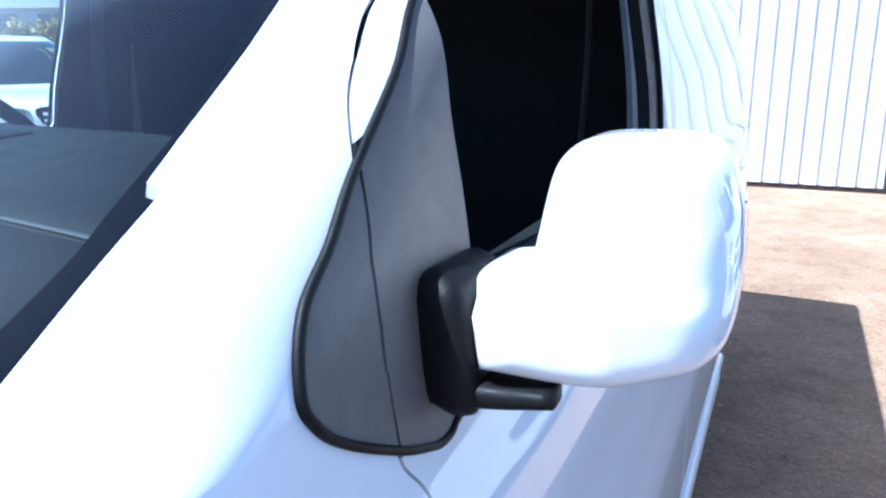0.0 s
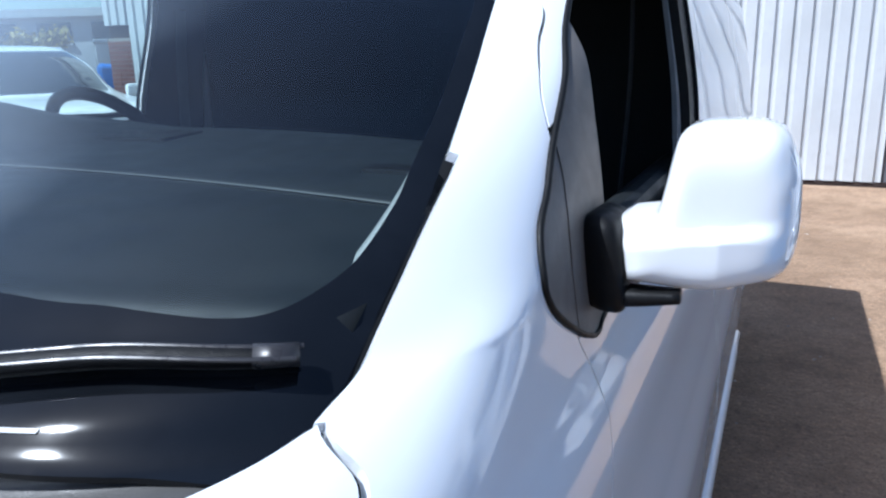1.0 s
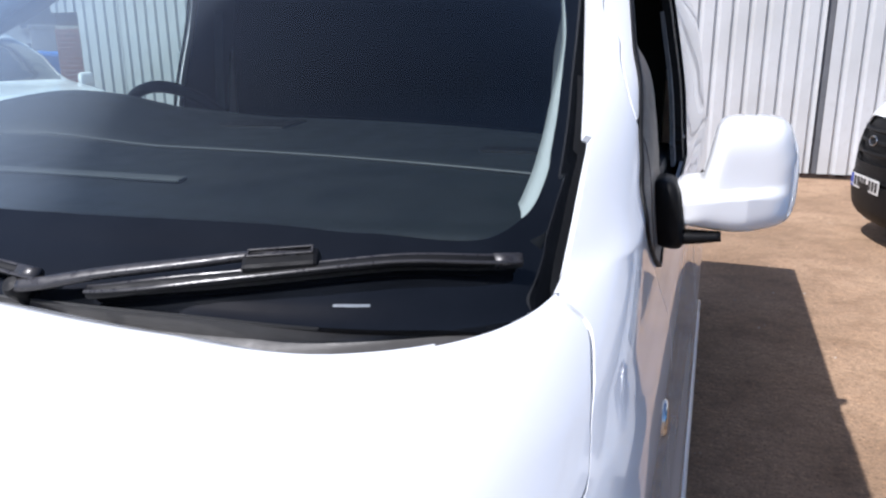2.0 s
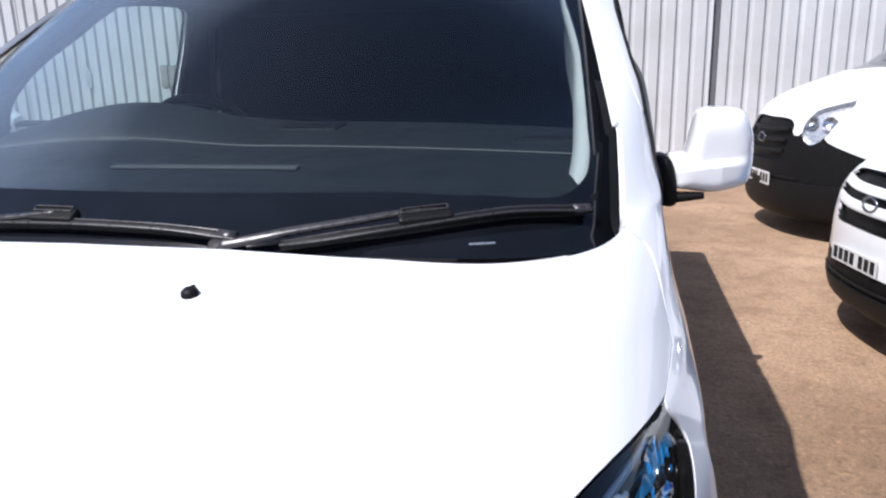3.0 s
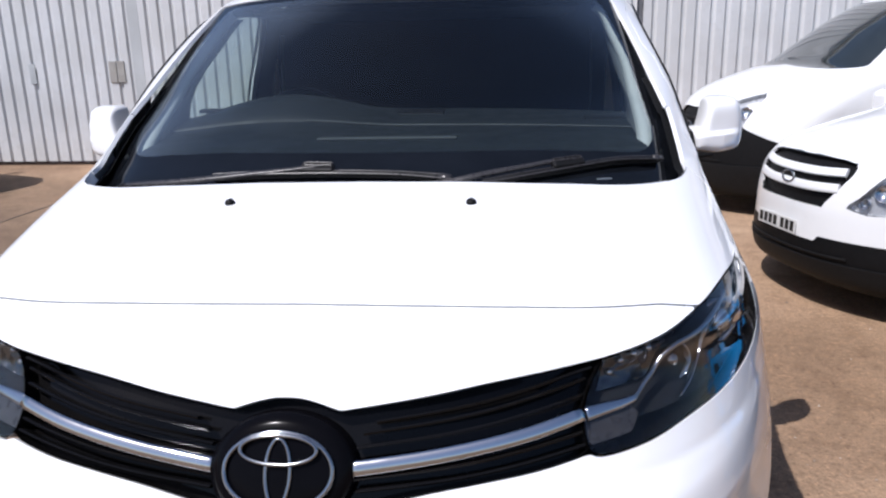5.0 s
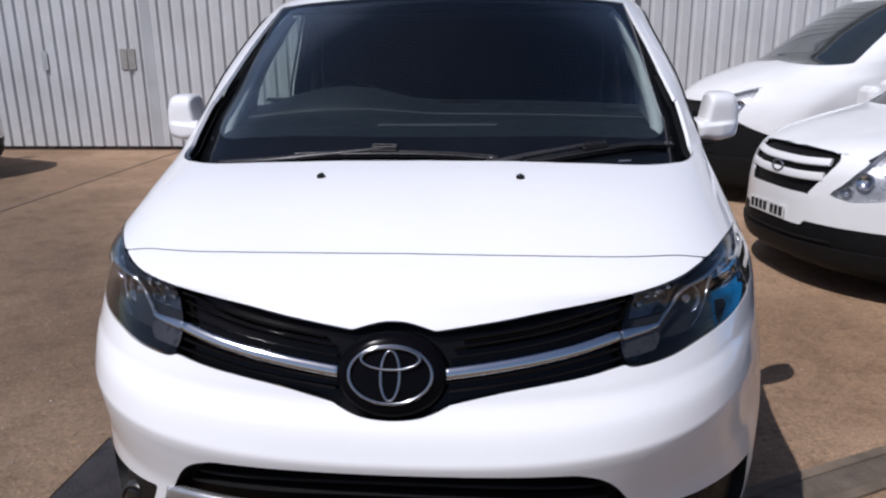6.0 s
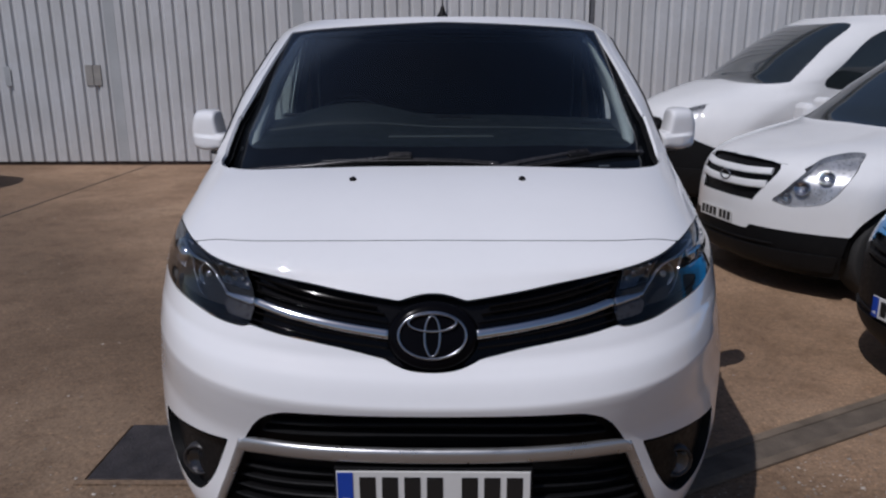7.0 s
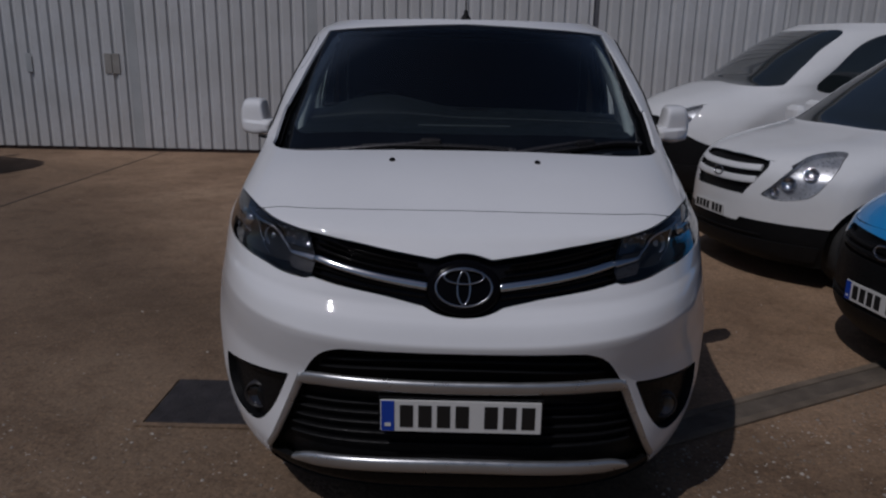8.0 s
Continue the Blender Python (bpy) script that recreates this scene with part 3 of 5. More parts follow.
def cladding_wall():
    wall = thing("wall_north", "white ribbed metal cladding wall of a low warehouse", "wall", kind="structure")
    y = 10.15
    bays = ((-9.06, -8.2), (-8.2, -5.42), (-5.28, -2.47), (-2.33, 2.10), (2.19, 5.2), (5.2, 8.2), (8.2, 11.2), (11.2, 14.2))
    for a, b in bays:
        v, f = corrugated(a, b, 0.06, 4.6, y, (b - a) / max(1, round((b - a) / 0.195)))
        mesh_object("cladding_sheet", v, f, CLADDING, wall)
    v, f = corrugated(-9.62, -9.06, 2.21, 4.6, y)
    mesh_object("cladding_sheet", v, f, CLADDING, wall)
    for x in (-5.35, -2.40):
        boxed("cover_strip", (0.17, 0.03, 4.54), pose(x, y + 0.012, 2.33), CLADDING_FLAT, wall, "flat grey flashing strip", 0.004)
    # the open joint is a solid strip, its shade put into the grey
    boxed("gap_strip", (0.09, 0.02, 4.54), pose(2.145, y + 0.05, 2.33), SLOT, wall, "solid strip with the open joint's shade put in as grey")
    boxed("base_gap", (23.2, 0.1, 0.06), pose(2.6, y + 0.07, 0.03), GAP, wall, "rusty dark gap along the foot")
    boxed("backing", (23.2, 0.1, 4.55), pose(2.6, y + 0.12, 2.32), GAP, wall)
    boxed("roof_edge", (24.1, 6.2, 0.12), pose(2.35, y + 2.9, 4.66), CLADDING_FLAT, wall, "grey roof edge", 0.01)
    boxed("gutter", (24.1, 0.14, 0.12), pose(2.35, y - 0.09, 4.55), CLADDING_FLAT, wall, "", 0.02)
    boxed("end_wall", (0.2, 5.6, 4.5), pose(-9.45, y + 3.2, 2.3), CLADDING_FLAT, wall)
    bm = bmesh.new()
    for x, z in ((-5.765, 1.43), (-5.635, 1.43)):
        box(bm, (0.118, 0.02, 0.32), pose(x, y - 0.006, z), 0.004)
    part("patch_plate", bm, BOX_GREY, wall, "small weathered grey cover plates")
    boxed("patch_plate", (0.10, 0.012, 0.30), pose(-7.08, y - 0.004, 1.42), CLADDING_FLAT, wall, "faint grey patch", 0.003)
    bm = bmesh.new()
    for x in (-8.2, 5.2, 8.2):
        box(bm, (0.012, 0.01, 4.5), pose(x, y - 0.002, 2.31))
    part("lap_line", bm, CLADDING_FLAT, wall)
    return wall


def brick_pier():
    pier = thing("wall_pier", "dark red brick pier at the end of the cladding", "wall", kind="structure")
    x0, x1, y = -9.60, -9.08, 10.16
    boxed("mortar", (x1 - x0 - 0.012, 0.3, 2.0), pose((x0 + x1) / 2, y + 0.16, 1.0), MORTAR, pier)
    me = None
    for row in range(26):
        z = 0.04 + row * 0.075
        off = 0.1125 if row % 2 else 0.0
        for k in range(-1, 3):
            a, b = max(x0, x0 + off + k * 0.225), min(x1, x0 + off + k * 0.225 + 0.215)
            if b - a < 0.05:
                continue
            if me is None:
                bm = box(bmesh.new(), (1, 0.1, 0.065), None)
                me = bpy.data.meshes.new("brick")
                bm.to_mesh(me)
                bm.free()
                me.materials.append(BRICK)
            ob = new("brick", me)
            ob.parent = pier
            ob.matrix_local = pose((a + b) / 2, y + 0.05 + random.uniform(-0.003, 0.003), z) @ Matrix.Diagonal((b - a, 1, 1, 1))
    # shade of the opening over the bricks is put in as a dark box
    boxed("dark_gap", (0.51, 0.20, 0.215), pose(-9.34, y + 0.16, 2.108), GAP, pier, "dark box put in for the shade of the gap over the bricks")


def far_yard():
    """What shows beyond the end of the wall."""
    hall = thing("far_building", "pale grey two-storey building far across the yard", "building", pose(-46, 40, 0, 0, 0, 22))
    boxed("wall", (30, 12, 4.7), pose(0, 0, 2.35), FAR_WALL, hall)
    boxed("roof", (31, 13, 0.5), pose(0, 0, 4.95), CLADDING_FLAT, hall)
    for z in (1.5, 3.7):
        for k in range(8):
            w = boxed("window", (2.2, 0.12, 1.3), pose(-12.6 + k * 3.6, -6.02, z), FAR_DARK, hall)
            boxed("sill", (2.4, 0.25, 0.1), pose(-12.6 + k * 3.6, -6.08, z - 0.7), CLADDING_FLAT, w)
    hut = thing("site_hut", "small white flat-roofed hut beyond the wall", "hut", pose(-18.4, 18.8, 0, 0, 0, 48))
    boxed("wall", (1.9, 1.8, 2.25), pose(0, 0, 1.125), CLADDING, hut, "", 0.02)
    boxed("roof", (2.0, 1.9, 0.12), pose(0, 0, 2.31), CLADDING_FLAT, hut, "", 0.02)
    boxed("door", (0.8, 0.05, 2.0), pose(0.3, -0.91, 1.0), FAR_WALL, hut)
    skip = thing("covered_load", "load under a bright blue tarpaulin beyond the wall", "tarpaulin", pose(-14.84, 15.2, 0, 0, 0, 48))
    bm = box(bmesh.new(), (1.2, 1.2, 1.58), pose(0, 0, 0.79), 0.12)
    bmesh.ops.subdivide_edges(bm, edges=bm.edges, cuts=4, use_grid_fill=True)
    for v in bm.verts:
        v.co += Vector((0, 0, 0.10)) * noise.noise(v.co * 1.7) * (v.co.z > 0.1)
    part("cover_sheet", bm, TARP, skip)


def tree(m, height, spread, label):
    t = thing("tree", label, "tree", m)
    rnd = random.Random(7)
    bm = sweep(smooth_line([(0, 0, 0), (0.1, 0.05, height * 0.25), (0.0, 0.1, height * 0.55), (0.15, 0, height * 0.8)], 5),
               lambda s: oval(0.34 * (1 - 0.8 * s), 0.34 * (1 - 0.8 * s), 8), (0, 1, 0.01))
    part("trunk", bm, BARK, t)
    tips = []
    for k in range(11):
        a, z = k * 2.4, height * (0.32 + 0.045 * k)
        r = spread * rnd.uniform(0.5, 0.9)
        end = (r * math.cos(a), r * math.sin(a), z + height * rnd.uniform(0.1, 0.25))
        tips.append(end)
        part("limb", sweep(smooth_line([(0.05, 0.05, z), (end[0] * 0.5, end[1] * 0.5, z + 0.2), end], 4), lambda s: oval(0.12 * (1 - 0.75 * s), 0.12 * (1 - 0.75 * s), 6), (0, 0.01, 1)), BARK, t)
    verts, faces = [], []
    for k in range(5200):
        c = Vector(rnd.choice(tips))
        d = Vector((rnd.gauss(0, 1), rnd.gauss(0, 1), rnd.gauss(0, 0.8))) * spread * 0.21
        p = c + d
        u = Vector((rnd.gauss(0, 1), rnd.gauss(0, 1), rnd.gauss(0, 1))).normalized()
        w = u.cross(Vector((rnd.gauss(0, 1), rnd.gauss(0, 1), rnd.gauss(0, 1)))).normalized()
        s = rnd.uniform(0.05, 0.12)
        i = len(verts)
        verts += [p - u * s, p + w * s * 0.6, p + u * s, p - w * s * 0.6]
        faces.append((i, i + 1, i + 2, i + 3))
    mesh_object("crown", verts, faces, LEAF, t)["kind"] = "stuff"


ground()
cladding_wall()
brick_pier()
far_yard()
tree(pose(-22.9, 18.9, 0), 2.7, 1.0, "yellow-green leafy tree beyond the yard")


# ---- the white panel van ----
def ahead(n, at):
    """A pose at that place whose x axis runs along n."""
    n = Vector(n).normalized()
    return Matrix.Translation(Vector(at)) @ n.to_track_quat("X", "Z").to_matrix().to_4x4()


def ring(center, n, rx, rz, thick, steps=40):
    """An oval hoop round center, square to n."""
    m = ahead(n, center)
    line = [m @ Vector((0, rx * math.cos(2 * math.pi * k / steps), rz * math.sin(2 * math.pi * k / steps))) for k in range(steps)]
    return sweep([tuple(p) for p in line], oval(thick, thick, 8), tuple(Vector(n)), closed=True)


def panel_van():
    van = thing("panel_van", "white panel van with black grille and silver bumper trim", "van")
    s = Coachwork(
        0.20, 1.845, 4.93,
        curve(((.20, .10), (.27, .01), (.36, -.015), (.50, -.010), (.62, -.022), (.70, -.038), (.76, -.055), (.788, -.064), (.80, -.066), (.812, -.062), (.86, -.042), (.885, -.022), (.91, -.002), (.93, .006), (1.045, .062), (1.08, .089), (1.112, .120), (1.143, .178), (1.17, .24),
               (1.22, .36), (1.26, .485), (1.29, .615), (1.31, .735), (1.318, .795), (1.345, .824), (1.375, .866), (1.44, .978), (1.60, 1.215), (1.75, 1.425), (1.81, 1.52), (1.845, 1.60))),
        curve(((.20, .87), (.36, .949), (.5, .976), (.65, .979), (.8, .972), (.9, .957), (1.045, .938), (1.143, .90), (1.22, .880), (1.31, .866), (1.44, .85), (1.60, .815), (1.75, .765), (1.81, .735), (1.845, .69))),
        curve(((.20, .52), (.36, .57), (.65, .62), (.9, .66), (1.045, .70), (1.143, .75), (1.22, .87), (1.31, 1.07), (1.44, 1.275), (1.60, 1.52), (1.75, 1.785), (1.81, 1.91), (1.845, 2.03))),
        curve(((.20, .890), (.30, .936), (.5, .968), (.7, .967), (.85, .949), (1.0, .937), (1.07, .936), (1.14, .929), (1.19, .914), (1.22, .906), (1.31, .894), (1.44, .880), (1.6, .850), (1.75, .815), (1.81, .787), (1.845, .74))),
        curve(((.2, 3.7), (.65, 3.7), (.9, 5.2), (1.045, 5.6), (1.143, 7.4), (1.22, 7), (1.31, 6.4), (1.37, 10), (1.44, 12), (1.845, 12))),
        curve(((.2, .1), (.7, .1), (.88, .18), (1.08, .22), (1.143, .03), (1.26, .1), (1.31, .2), (1.37, .44), (1.44, .53), (1.535, .74), (1.62, .77), (1.75, .80), (1.845, .75))),
        rows=200, cols=74, side_cols=110, rise=0.085)

    # outlines: (x, z) on the front, (y, z) on the side
    screen = s.region(((-.2, 1.312), (.25, 1.310), (.5, 1.305), (.65, 1.299), (.76, 1.296), (.800, 1.2985), (.8195, 1.306), (.8235, 1.33), (.822, 1.37), (.8175, 1.43), (.815, 1.447), (.808, 1.449), (.783, 1.535), (.758, 1.624), (.730, 1.712), (.704, 1.789), (.5, 1.803), (0, 1.823), (-.2, 1.82)), sharp=(0, 6, 10, 11, 15, 18))
    scuttle = s.region(((-.2, 1.325), (0, 1.325), (.3, 1.325), (.44, 1.3245), (.56, 1.3215), (.655, 1.3185), (.72, 1.3155), (.80, 1.308), (.80, 1.25), (-.2, 1.25)), sharp=(0, 7, 8, 9))
    clear = s.region(((-.2, 1.404), (0, 1.404), (.3, 1.404), (.45, 1.4025), (.55, 1.3976), (.60, 1.3962), (.69, 1.3898), (.726, 1.3924), (.749, 1.405), (.760, 1.42), (.763, 1.45), (.758, 1.475), (.748, 1.53), (.738, 1.58), (.727, 1.625), (.696, 1.70), (.6654, 1.7584), (.62, 1.783), (.45, 1.79), (0, 1.802), (-.2, 1.80)), sharp=(0, 20))
    grille = s.region(((-.1, 1.062), (0, 1.064), (.04, 1.060), (.09, 1.047), (.23, 1.066), (.32, 1.080), (.417, 1.094), (.515, 1.111), (.480, 1.038), (.492, .983), (.41, .966), (.32, .952), (.23, .937), (.125, .914), (.10, .902), (.06, .890), (0, .885), (-.1, .886)), sharp=(0, 3, 7, 9, 13, 17))
    lamp = s.region(((.492, .983), (.482, 1.038), (.515, 1.111), (.62, 1.133), (.71, 1.154), (.79, 1.166), (.868, 1.160), (.902, 1.10), (.905, 1.045), (.875, 1.027), (.80, 1.017), (.685, 1.004), (.60, .986), (.52, .977)), sharp=(0, 2, 6))
    mouth = s.region(((-.1, .776), (0, .776), (.33, .775), (.41, .767), (.467, .735), (.518, .660), (.57, .56), (.615, .465), (.69, .305), (.70, .20), (-.1, .20)), sharp=(0, 8, 9, 10))
    fog = s.region(((.585, .632), (.75, .600), (.907, .552), (.899, .46), (.864, .396), (.79, .380), (.722, .402), (.652, .49)), sharp=(0, 2))
    opening = ((1.352, 1.240), (1.315, 1.257), (1.264, 1.287), (1.237, 1.310), (1.226, 1.336), (1.247, 1.374), (1.285, 1.404), (1.326, 1.440), (1.407, 1.501), (1.50, 1.575), (1.70, 1.690), (1.90, 1.752), (2.2, 1.788), (2.45, 1.785), (2.50, 1.70), (2.465, 1.45), (2.43, 1.285), (2.35, 1.262), (1.9, 1.25), (1.47, 1.243), (1.39, 1.231))
    window = s.region(opening, on_side=True)
    quarter = s.region(((1.352, 1.240), (1.315, 1.257), (1.264, 1.287), (1.237, 1.310), (1.226, 1.336), (1.247, 1.374), (1.285, 1.404), (1.326, 1.440), (1.407, 1.501), (1.494, 1.570), (1.483, 1.545), (1.463, 1.475), (1.467, 1.403), (1.472, 1.32), (1.472, 1.243), (1.39, 1.231)), on_side=True, sharp=(9, 14))
    quarter_fixed = s.region(((1.322, 1.20), (1.15, 1.22), (1.15, 1.5), (1.345, 1.47), (1.332, 1.437), (1.316, 1.388), (1.3165, 1.328), (1.318, 1.296), (1.3195, 1.264), (1.321, 1.232)), on_side=True, sharp=tuple(range(10)))
    door = s.region(((1.322, 1.25), (1.347, 1.212), (1.361, 1.165), (1.358, 1.11), (1.345, .95), (1.325, .45), (1.40, .345), (2.50, .345), (2.57, .5), (2.60, 1.2), (2.635, 1.72), (2.55, 1.812), (2.15, 1.812), (1.80, 1.755), (1.56, 1.640), (1.487, 1.583), (1.430, 1.545), (1.379, 1.505), (1.352, 1.475), (1.332, 1.437), (1.316, 1.388), (1.3165, 1.328)), on_side=True, sharp=(11,))
    slider = s.region(((2.63, .345), (3.76, .345), (3.80, .6), (3.80, 1.75), (3.72, 1.812), (2.74, 1.812), (2.67, 1.74)), on_side=True, sharp=(0,))
    bonnet = s.region(((-.2, 1.174), (0, 1.172), (.35, 1.1705), (.5, 1.169), (.605, 1.1675), (.65, 1.164), (.712, 1.154), (.79, 1.167), (.868, 1.160), (.887, 1.186), (.880, 1.216), (.872, 1.244), (.857, 1.277), (.8215, 1.3055), (.800, 1.2985), (.76, 1.296), (.65, 1.299), (.5, 1.305), (.25, 1.310), (-.2, 1.312)), sharp=(0, 6, 8, 13, 19))
    nose = s.region(((-.2, 1.174), (0, 1.172), (.35, 1.1705), (.5, 1.169), (.605, 1.1675), (.65, 1.164), (.712, 1.154), (.62, 1.133), (.515, 1.111), (.417, 1.094), (.32, 1.080), (.23, 1.066), (.09, 1.047), (.04, 1.060), (0, 1.064), (-.2, 1.06)), sharp=(0, 6, 12, 15))
    bumper = s.region(((-.2, .98), (0, .98), (.45, 1.02), (.70, 1.06), (.88, 1.055), (.915, 1.01), (.955, .90), (1.02, .74), (1.16, .55), (1.3, .31), (.70, .295), (.3, .30), (-.2, .30)), sharp=(0, 4, 9, 12))
    arches = union(arch(0.89, 0.335, 0.395), arch(4.165, 0.335, 0.395))
    sill = lambda A, V, P: 0.235 - P[..., 2]
    holes = (screen, grille, lamp, mouth, fog, window, arches)

    # skin
    gap = 0.0028
    s.sheet("bonnet", minus(bonnet, screen, lamp, gap=0.0036), PAINT, van, refine=2, rim=0.03)
    # a black strip is added beneath the bonnet seam to put in its shade
    q = smooth_line(((-.68, 1.1595), (-.605, 1.1675), (-.5, 1.169), (-.35, 1.1705), (0, 1.172), (.35, 1.1705), (.5, 1.169), (.605, 1.1675), (.68, 1.1595)), 6)
    part("bonnet_seal", sweep(s.on(q, -0.0048), oval(0.014, 0.005, 8), s.normal(*q.T)), RUBBER, van, "black strip added under the bonnet edge for the seam's shade")
    s.sheet("nose_panel", minus(nose, bonnet, grille, lamp, gap=0.0042), PAINT, van, refine=2)
    s.sheet("front_bumper", minus(bumper, grille, lamp, mouth, fog, arches, gap=gap), PAINT, van, refine=2)
    s.sheet("body_shell", meet(outside(bonnet, nose, bumper, door, slider, gap=gap), outside(*holes), sill), PAINT, van, refine=2)
    for hand in (1, -1):
        one = lambda A, V, P, h=hand: -A * h
        s.sheet("front_door", meet(minus(door, window, gap=gap), one), PAINT, van, refine=2)
        s.sheet("sliding_door", meet(slider, one), PAINT, van)
        d1 = minus(meet(quarter, one), quarter_fixed, gap=0.0015)
        d2 = minus(meet(quarter, quarter_fixed, one), gap=0.0)
        s.sheet("quarter_trim", d1, GREY_PLASTIC, van, "grained dark grey plastic trim", lift=0.002, refine=4)
        s.sheet("quarter_trim", d2, GREY_PLASTIC, van, "grained dark grey plastic trim", lift=0.001, refine=4)
        if hand < 0:
            s.sheet("side_window", meet(minus(window, quarter, gap=0.004), one), GLASS_SIDE, van, "clear door glass", lift=-0.012, rim=0).visible_shadow = False
        q = smooth_line(opening, 6, True)
        a = s.along(q[:, 0], q[:, 1]) * hand
        part("window_seal", sweep(s.point(a, q[:, 1]) + s.normal(a, q[:, 1]) * 0.001, oval(0.007, 0.009, 8, 3), s.normal(a, q[:, 1]), closed=True), PLASTIC, van, "black rubber seal", smooth=True)
    s.roof(van, PAINT)
    s.back(van, PAINT)
    for hand in (1, -1):
        boxed("rear_door", (0.80, 0.03, 1.30), pose(hand * 0.405, 4.965, 1.02), PAINT, van, "", 0.012)
        boxed("tail_lamp", (0.09, 0.05, 0.62), pose(hand * 0.80, 4.945, 1.0), AMBER, van, "red-orange tail lamp", 0.012)
    boxed("rear_bumper", (1.78, 0.10, 0.22), pose(0, 4.95, 0.40), PLASTIC, van, "", 0.03)

    # windscreen
    below = lambda A, V, P: np.maximum(screen(A, V, P) - 0.012, 1.295 - P[..., 2])
    s.sheet("windscreen", minus(clear, gap=0.0), GLASS, van, "clear curved windscreen", lift=sunk(), rim=0, refine=2).visible_shadow = False
    s.sheet("screen_border", minus(below, clear, scuttle, gap=0.0), FRIT, van, "glossy black screen border", lift=sunk(), rim=0.006, refine=2)
    def fold(x):
        """How far the bonnet's rear edge rolls down ahead of the scuttle, across the van."""
        return np.interp(np.abs(x), (.52, .56, .60, .65, .70, .74), (1.1, .95, .72, .45, .2, 0))
    def cowl(place, out):
        down = np.clip((1.3245 - place[..., 2:]) / .027, 0, 1) * fold(place[..., :1])
        return sunk(-0.004)(place, out) + down * np.array((0.0, .085, -.060))
    xs = np.linspace(-.74, .74, 75)
    zs = np.interp(np.abs(xs), (0, .25, .5, .65, .76), (1.311, 1.310, 1.305, 1.299, 1.296))
    brim, ahead_of_it = s.on(np.array((xs, zs)).T, 0.0), s.on(np.array((xs, zs - .006)).T, -0.0012)
    bm = bmesh.new()
    rows = [[bm.verts.new(q)] + [bm.verts.new(p + k * fold(x) * np.array((0, .152, -.077 * k ** .15))) for k in (0, .1, .25, .45, .7, 1)] for p, q, x in zip(brim, ahead_of_it, xs)]
    for a, b in zip(rows, rows[1:]):
        for i in range(6):
            bm.faces.new((a[i], a[i + 1], b[i + 1], b[i]))
    part("bonnet_return", bm, PAINT, van, "white rolled rear edge of the bonnet", smooth=True)
    s.sheet("scuttle", meet(below, scuttle), SCUTTLE, van, "grained dark grey scuttle panel", lift=cowl, refine=2)
    tick = s.region(((.581, 1.3370), (.623, 1.3370), (.623, 1.3395), (.581, 1.3395)), hand=1, sharp=(0, 1, 2, 3))
    s.sheet("code_window", tick, FAINT, van, "pale code strip behind the glass", lift=sunk(0.001), rim=0, refine=5)
    for x in (-0.276, 0.276):
        bm = lathe([(0, 0.010), (0.007, 0.0095), (0.011, 0.006), (0.0125, -0.004)], 18, ahead(s.normal(x, 1.286), s.point(x, 1.286)))
        box(bm, (0.006, 0.012, 0.008), pose(*(s.point(x, 1.286) + np.array((0, .006, .007)))), 0.002)
        part("washer_jet", bm, PLASTIC, van, "black washer jet", smooth=True)

    # wipers
    def wiper(blade, arm, mount):
        q = smooth_line(blade, 8)
        nrm = s.normal(*q.T)
        line = s.on(q, sunk(0.016))
        b = part("wiper", sweep(line, lambda t: oval(0.017 - 0.006 * max(0, 8 * t - 7), 0.012, 10, 3), nrm), PLASTIC, van, "black wiper with flat blade", smooth=True)
        # the blade's sheen is put in as paler grey ridges
        for k in (-1, 1):
            ridge = s.on(q + (0, 0.0035 * k), sunk(0.0215 - 0.0015 * k))
            part("spoiler", sweep(ridge, lambda t: oval(0.0045, 0.003, 8), nrm), WIPER, b, "blade ridge with its sheen put in as grey")
        part("wiper_rubber", sweep(s.on(q, sunk(0.005)), oval(0.004, 0.010, 6), nrm), RUBBER, b)
        tip = s.on(q[-3:], sunk(0.018))
        part("end_clip", sweep(tip, oval(0.018, 0.013, 10, 3), nrm[-3:]), WIPER, b, "grey end clip", smooth=True)
        a = smooth_line(arm, 6)
        height = 0.024 - 0.006 * np.linspace(0, 1, len(a)) ** 2
        path = np.array([s.on([p], sunk(h))[0] for p, h in zip(a, height)])
        part("wiper_arm", sweep(path, lambda t: oval(0.010 + 0.008 * t, 0.010, 10, 3), s.normal(*a.T)), WIPER, b, "grey-black wiper arm", smooth=True)
        at, n = s.on([mount], sunk(0.018))[0], s.normal(*mount)
        way = Vector(line[-1] - line[0]).normalized()
        m = Matrix.Translation(Vector(at)) @ Matrix((way, Vector(n).cross(way), Vector(n))).transposed().to_4x4()
        part("adapter", box(bmesh.new(), (0.090, 0.030, 0.020), m, 0.006), PLASTIC, b)
        # the adapter's sunlit outline is put in as a paler grey hoop
        hoop = bmesh.new()
        for x, y, sx, sy in ((0, .0135, .078, .003), (0, .0035, .078, .003), (.0375, .0085, .003, .013), (-.0375, .0085, .003, .013)):
            box(hoop, (sx, sy, .004), m @ pose(x, y, .0105), 0.001)
        part("adapter_plate", hoop, WIPER, b, "adapter rim with its sunlit outline put in as grey")
        end = s.on([arm[-1]], sunk(0.012))[0]
        part("pivot", lathe([(0, 0.012), (0.010, 0.011), (0.014, 0.004), (0.014, -0.03)], 18, ahead(s.normal(*arm[-1]), end)), PLASTIC, b)

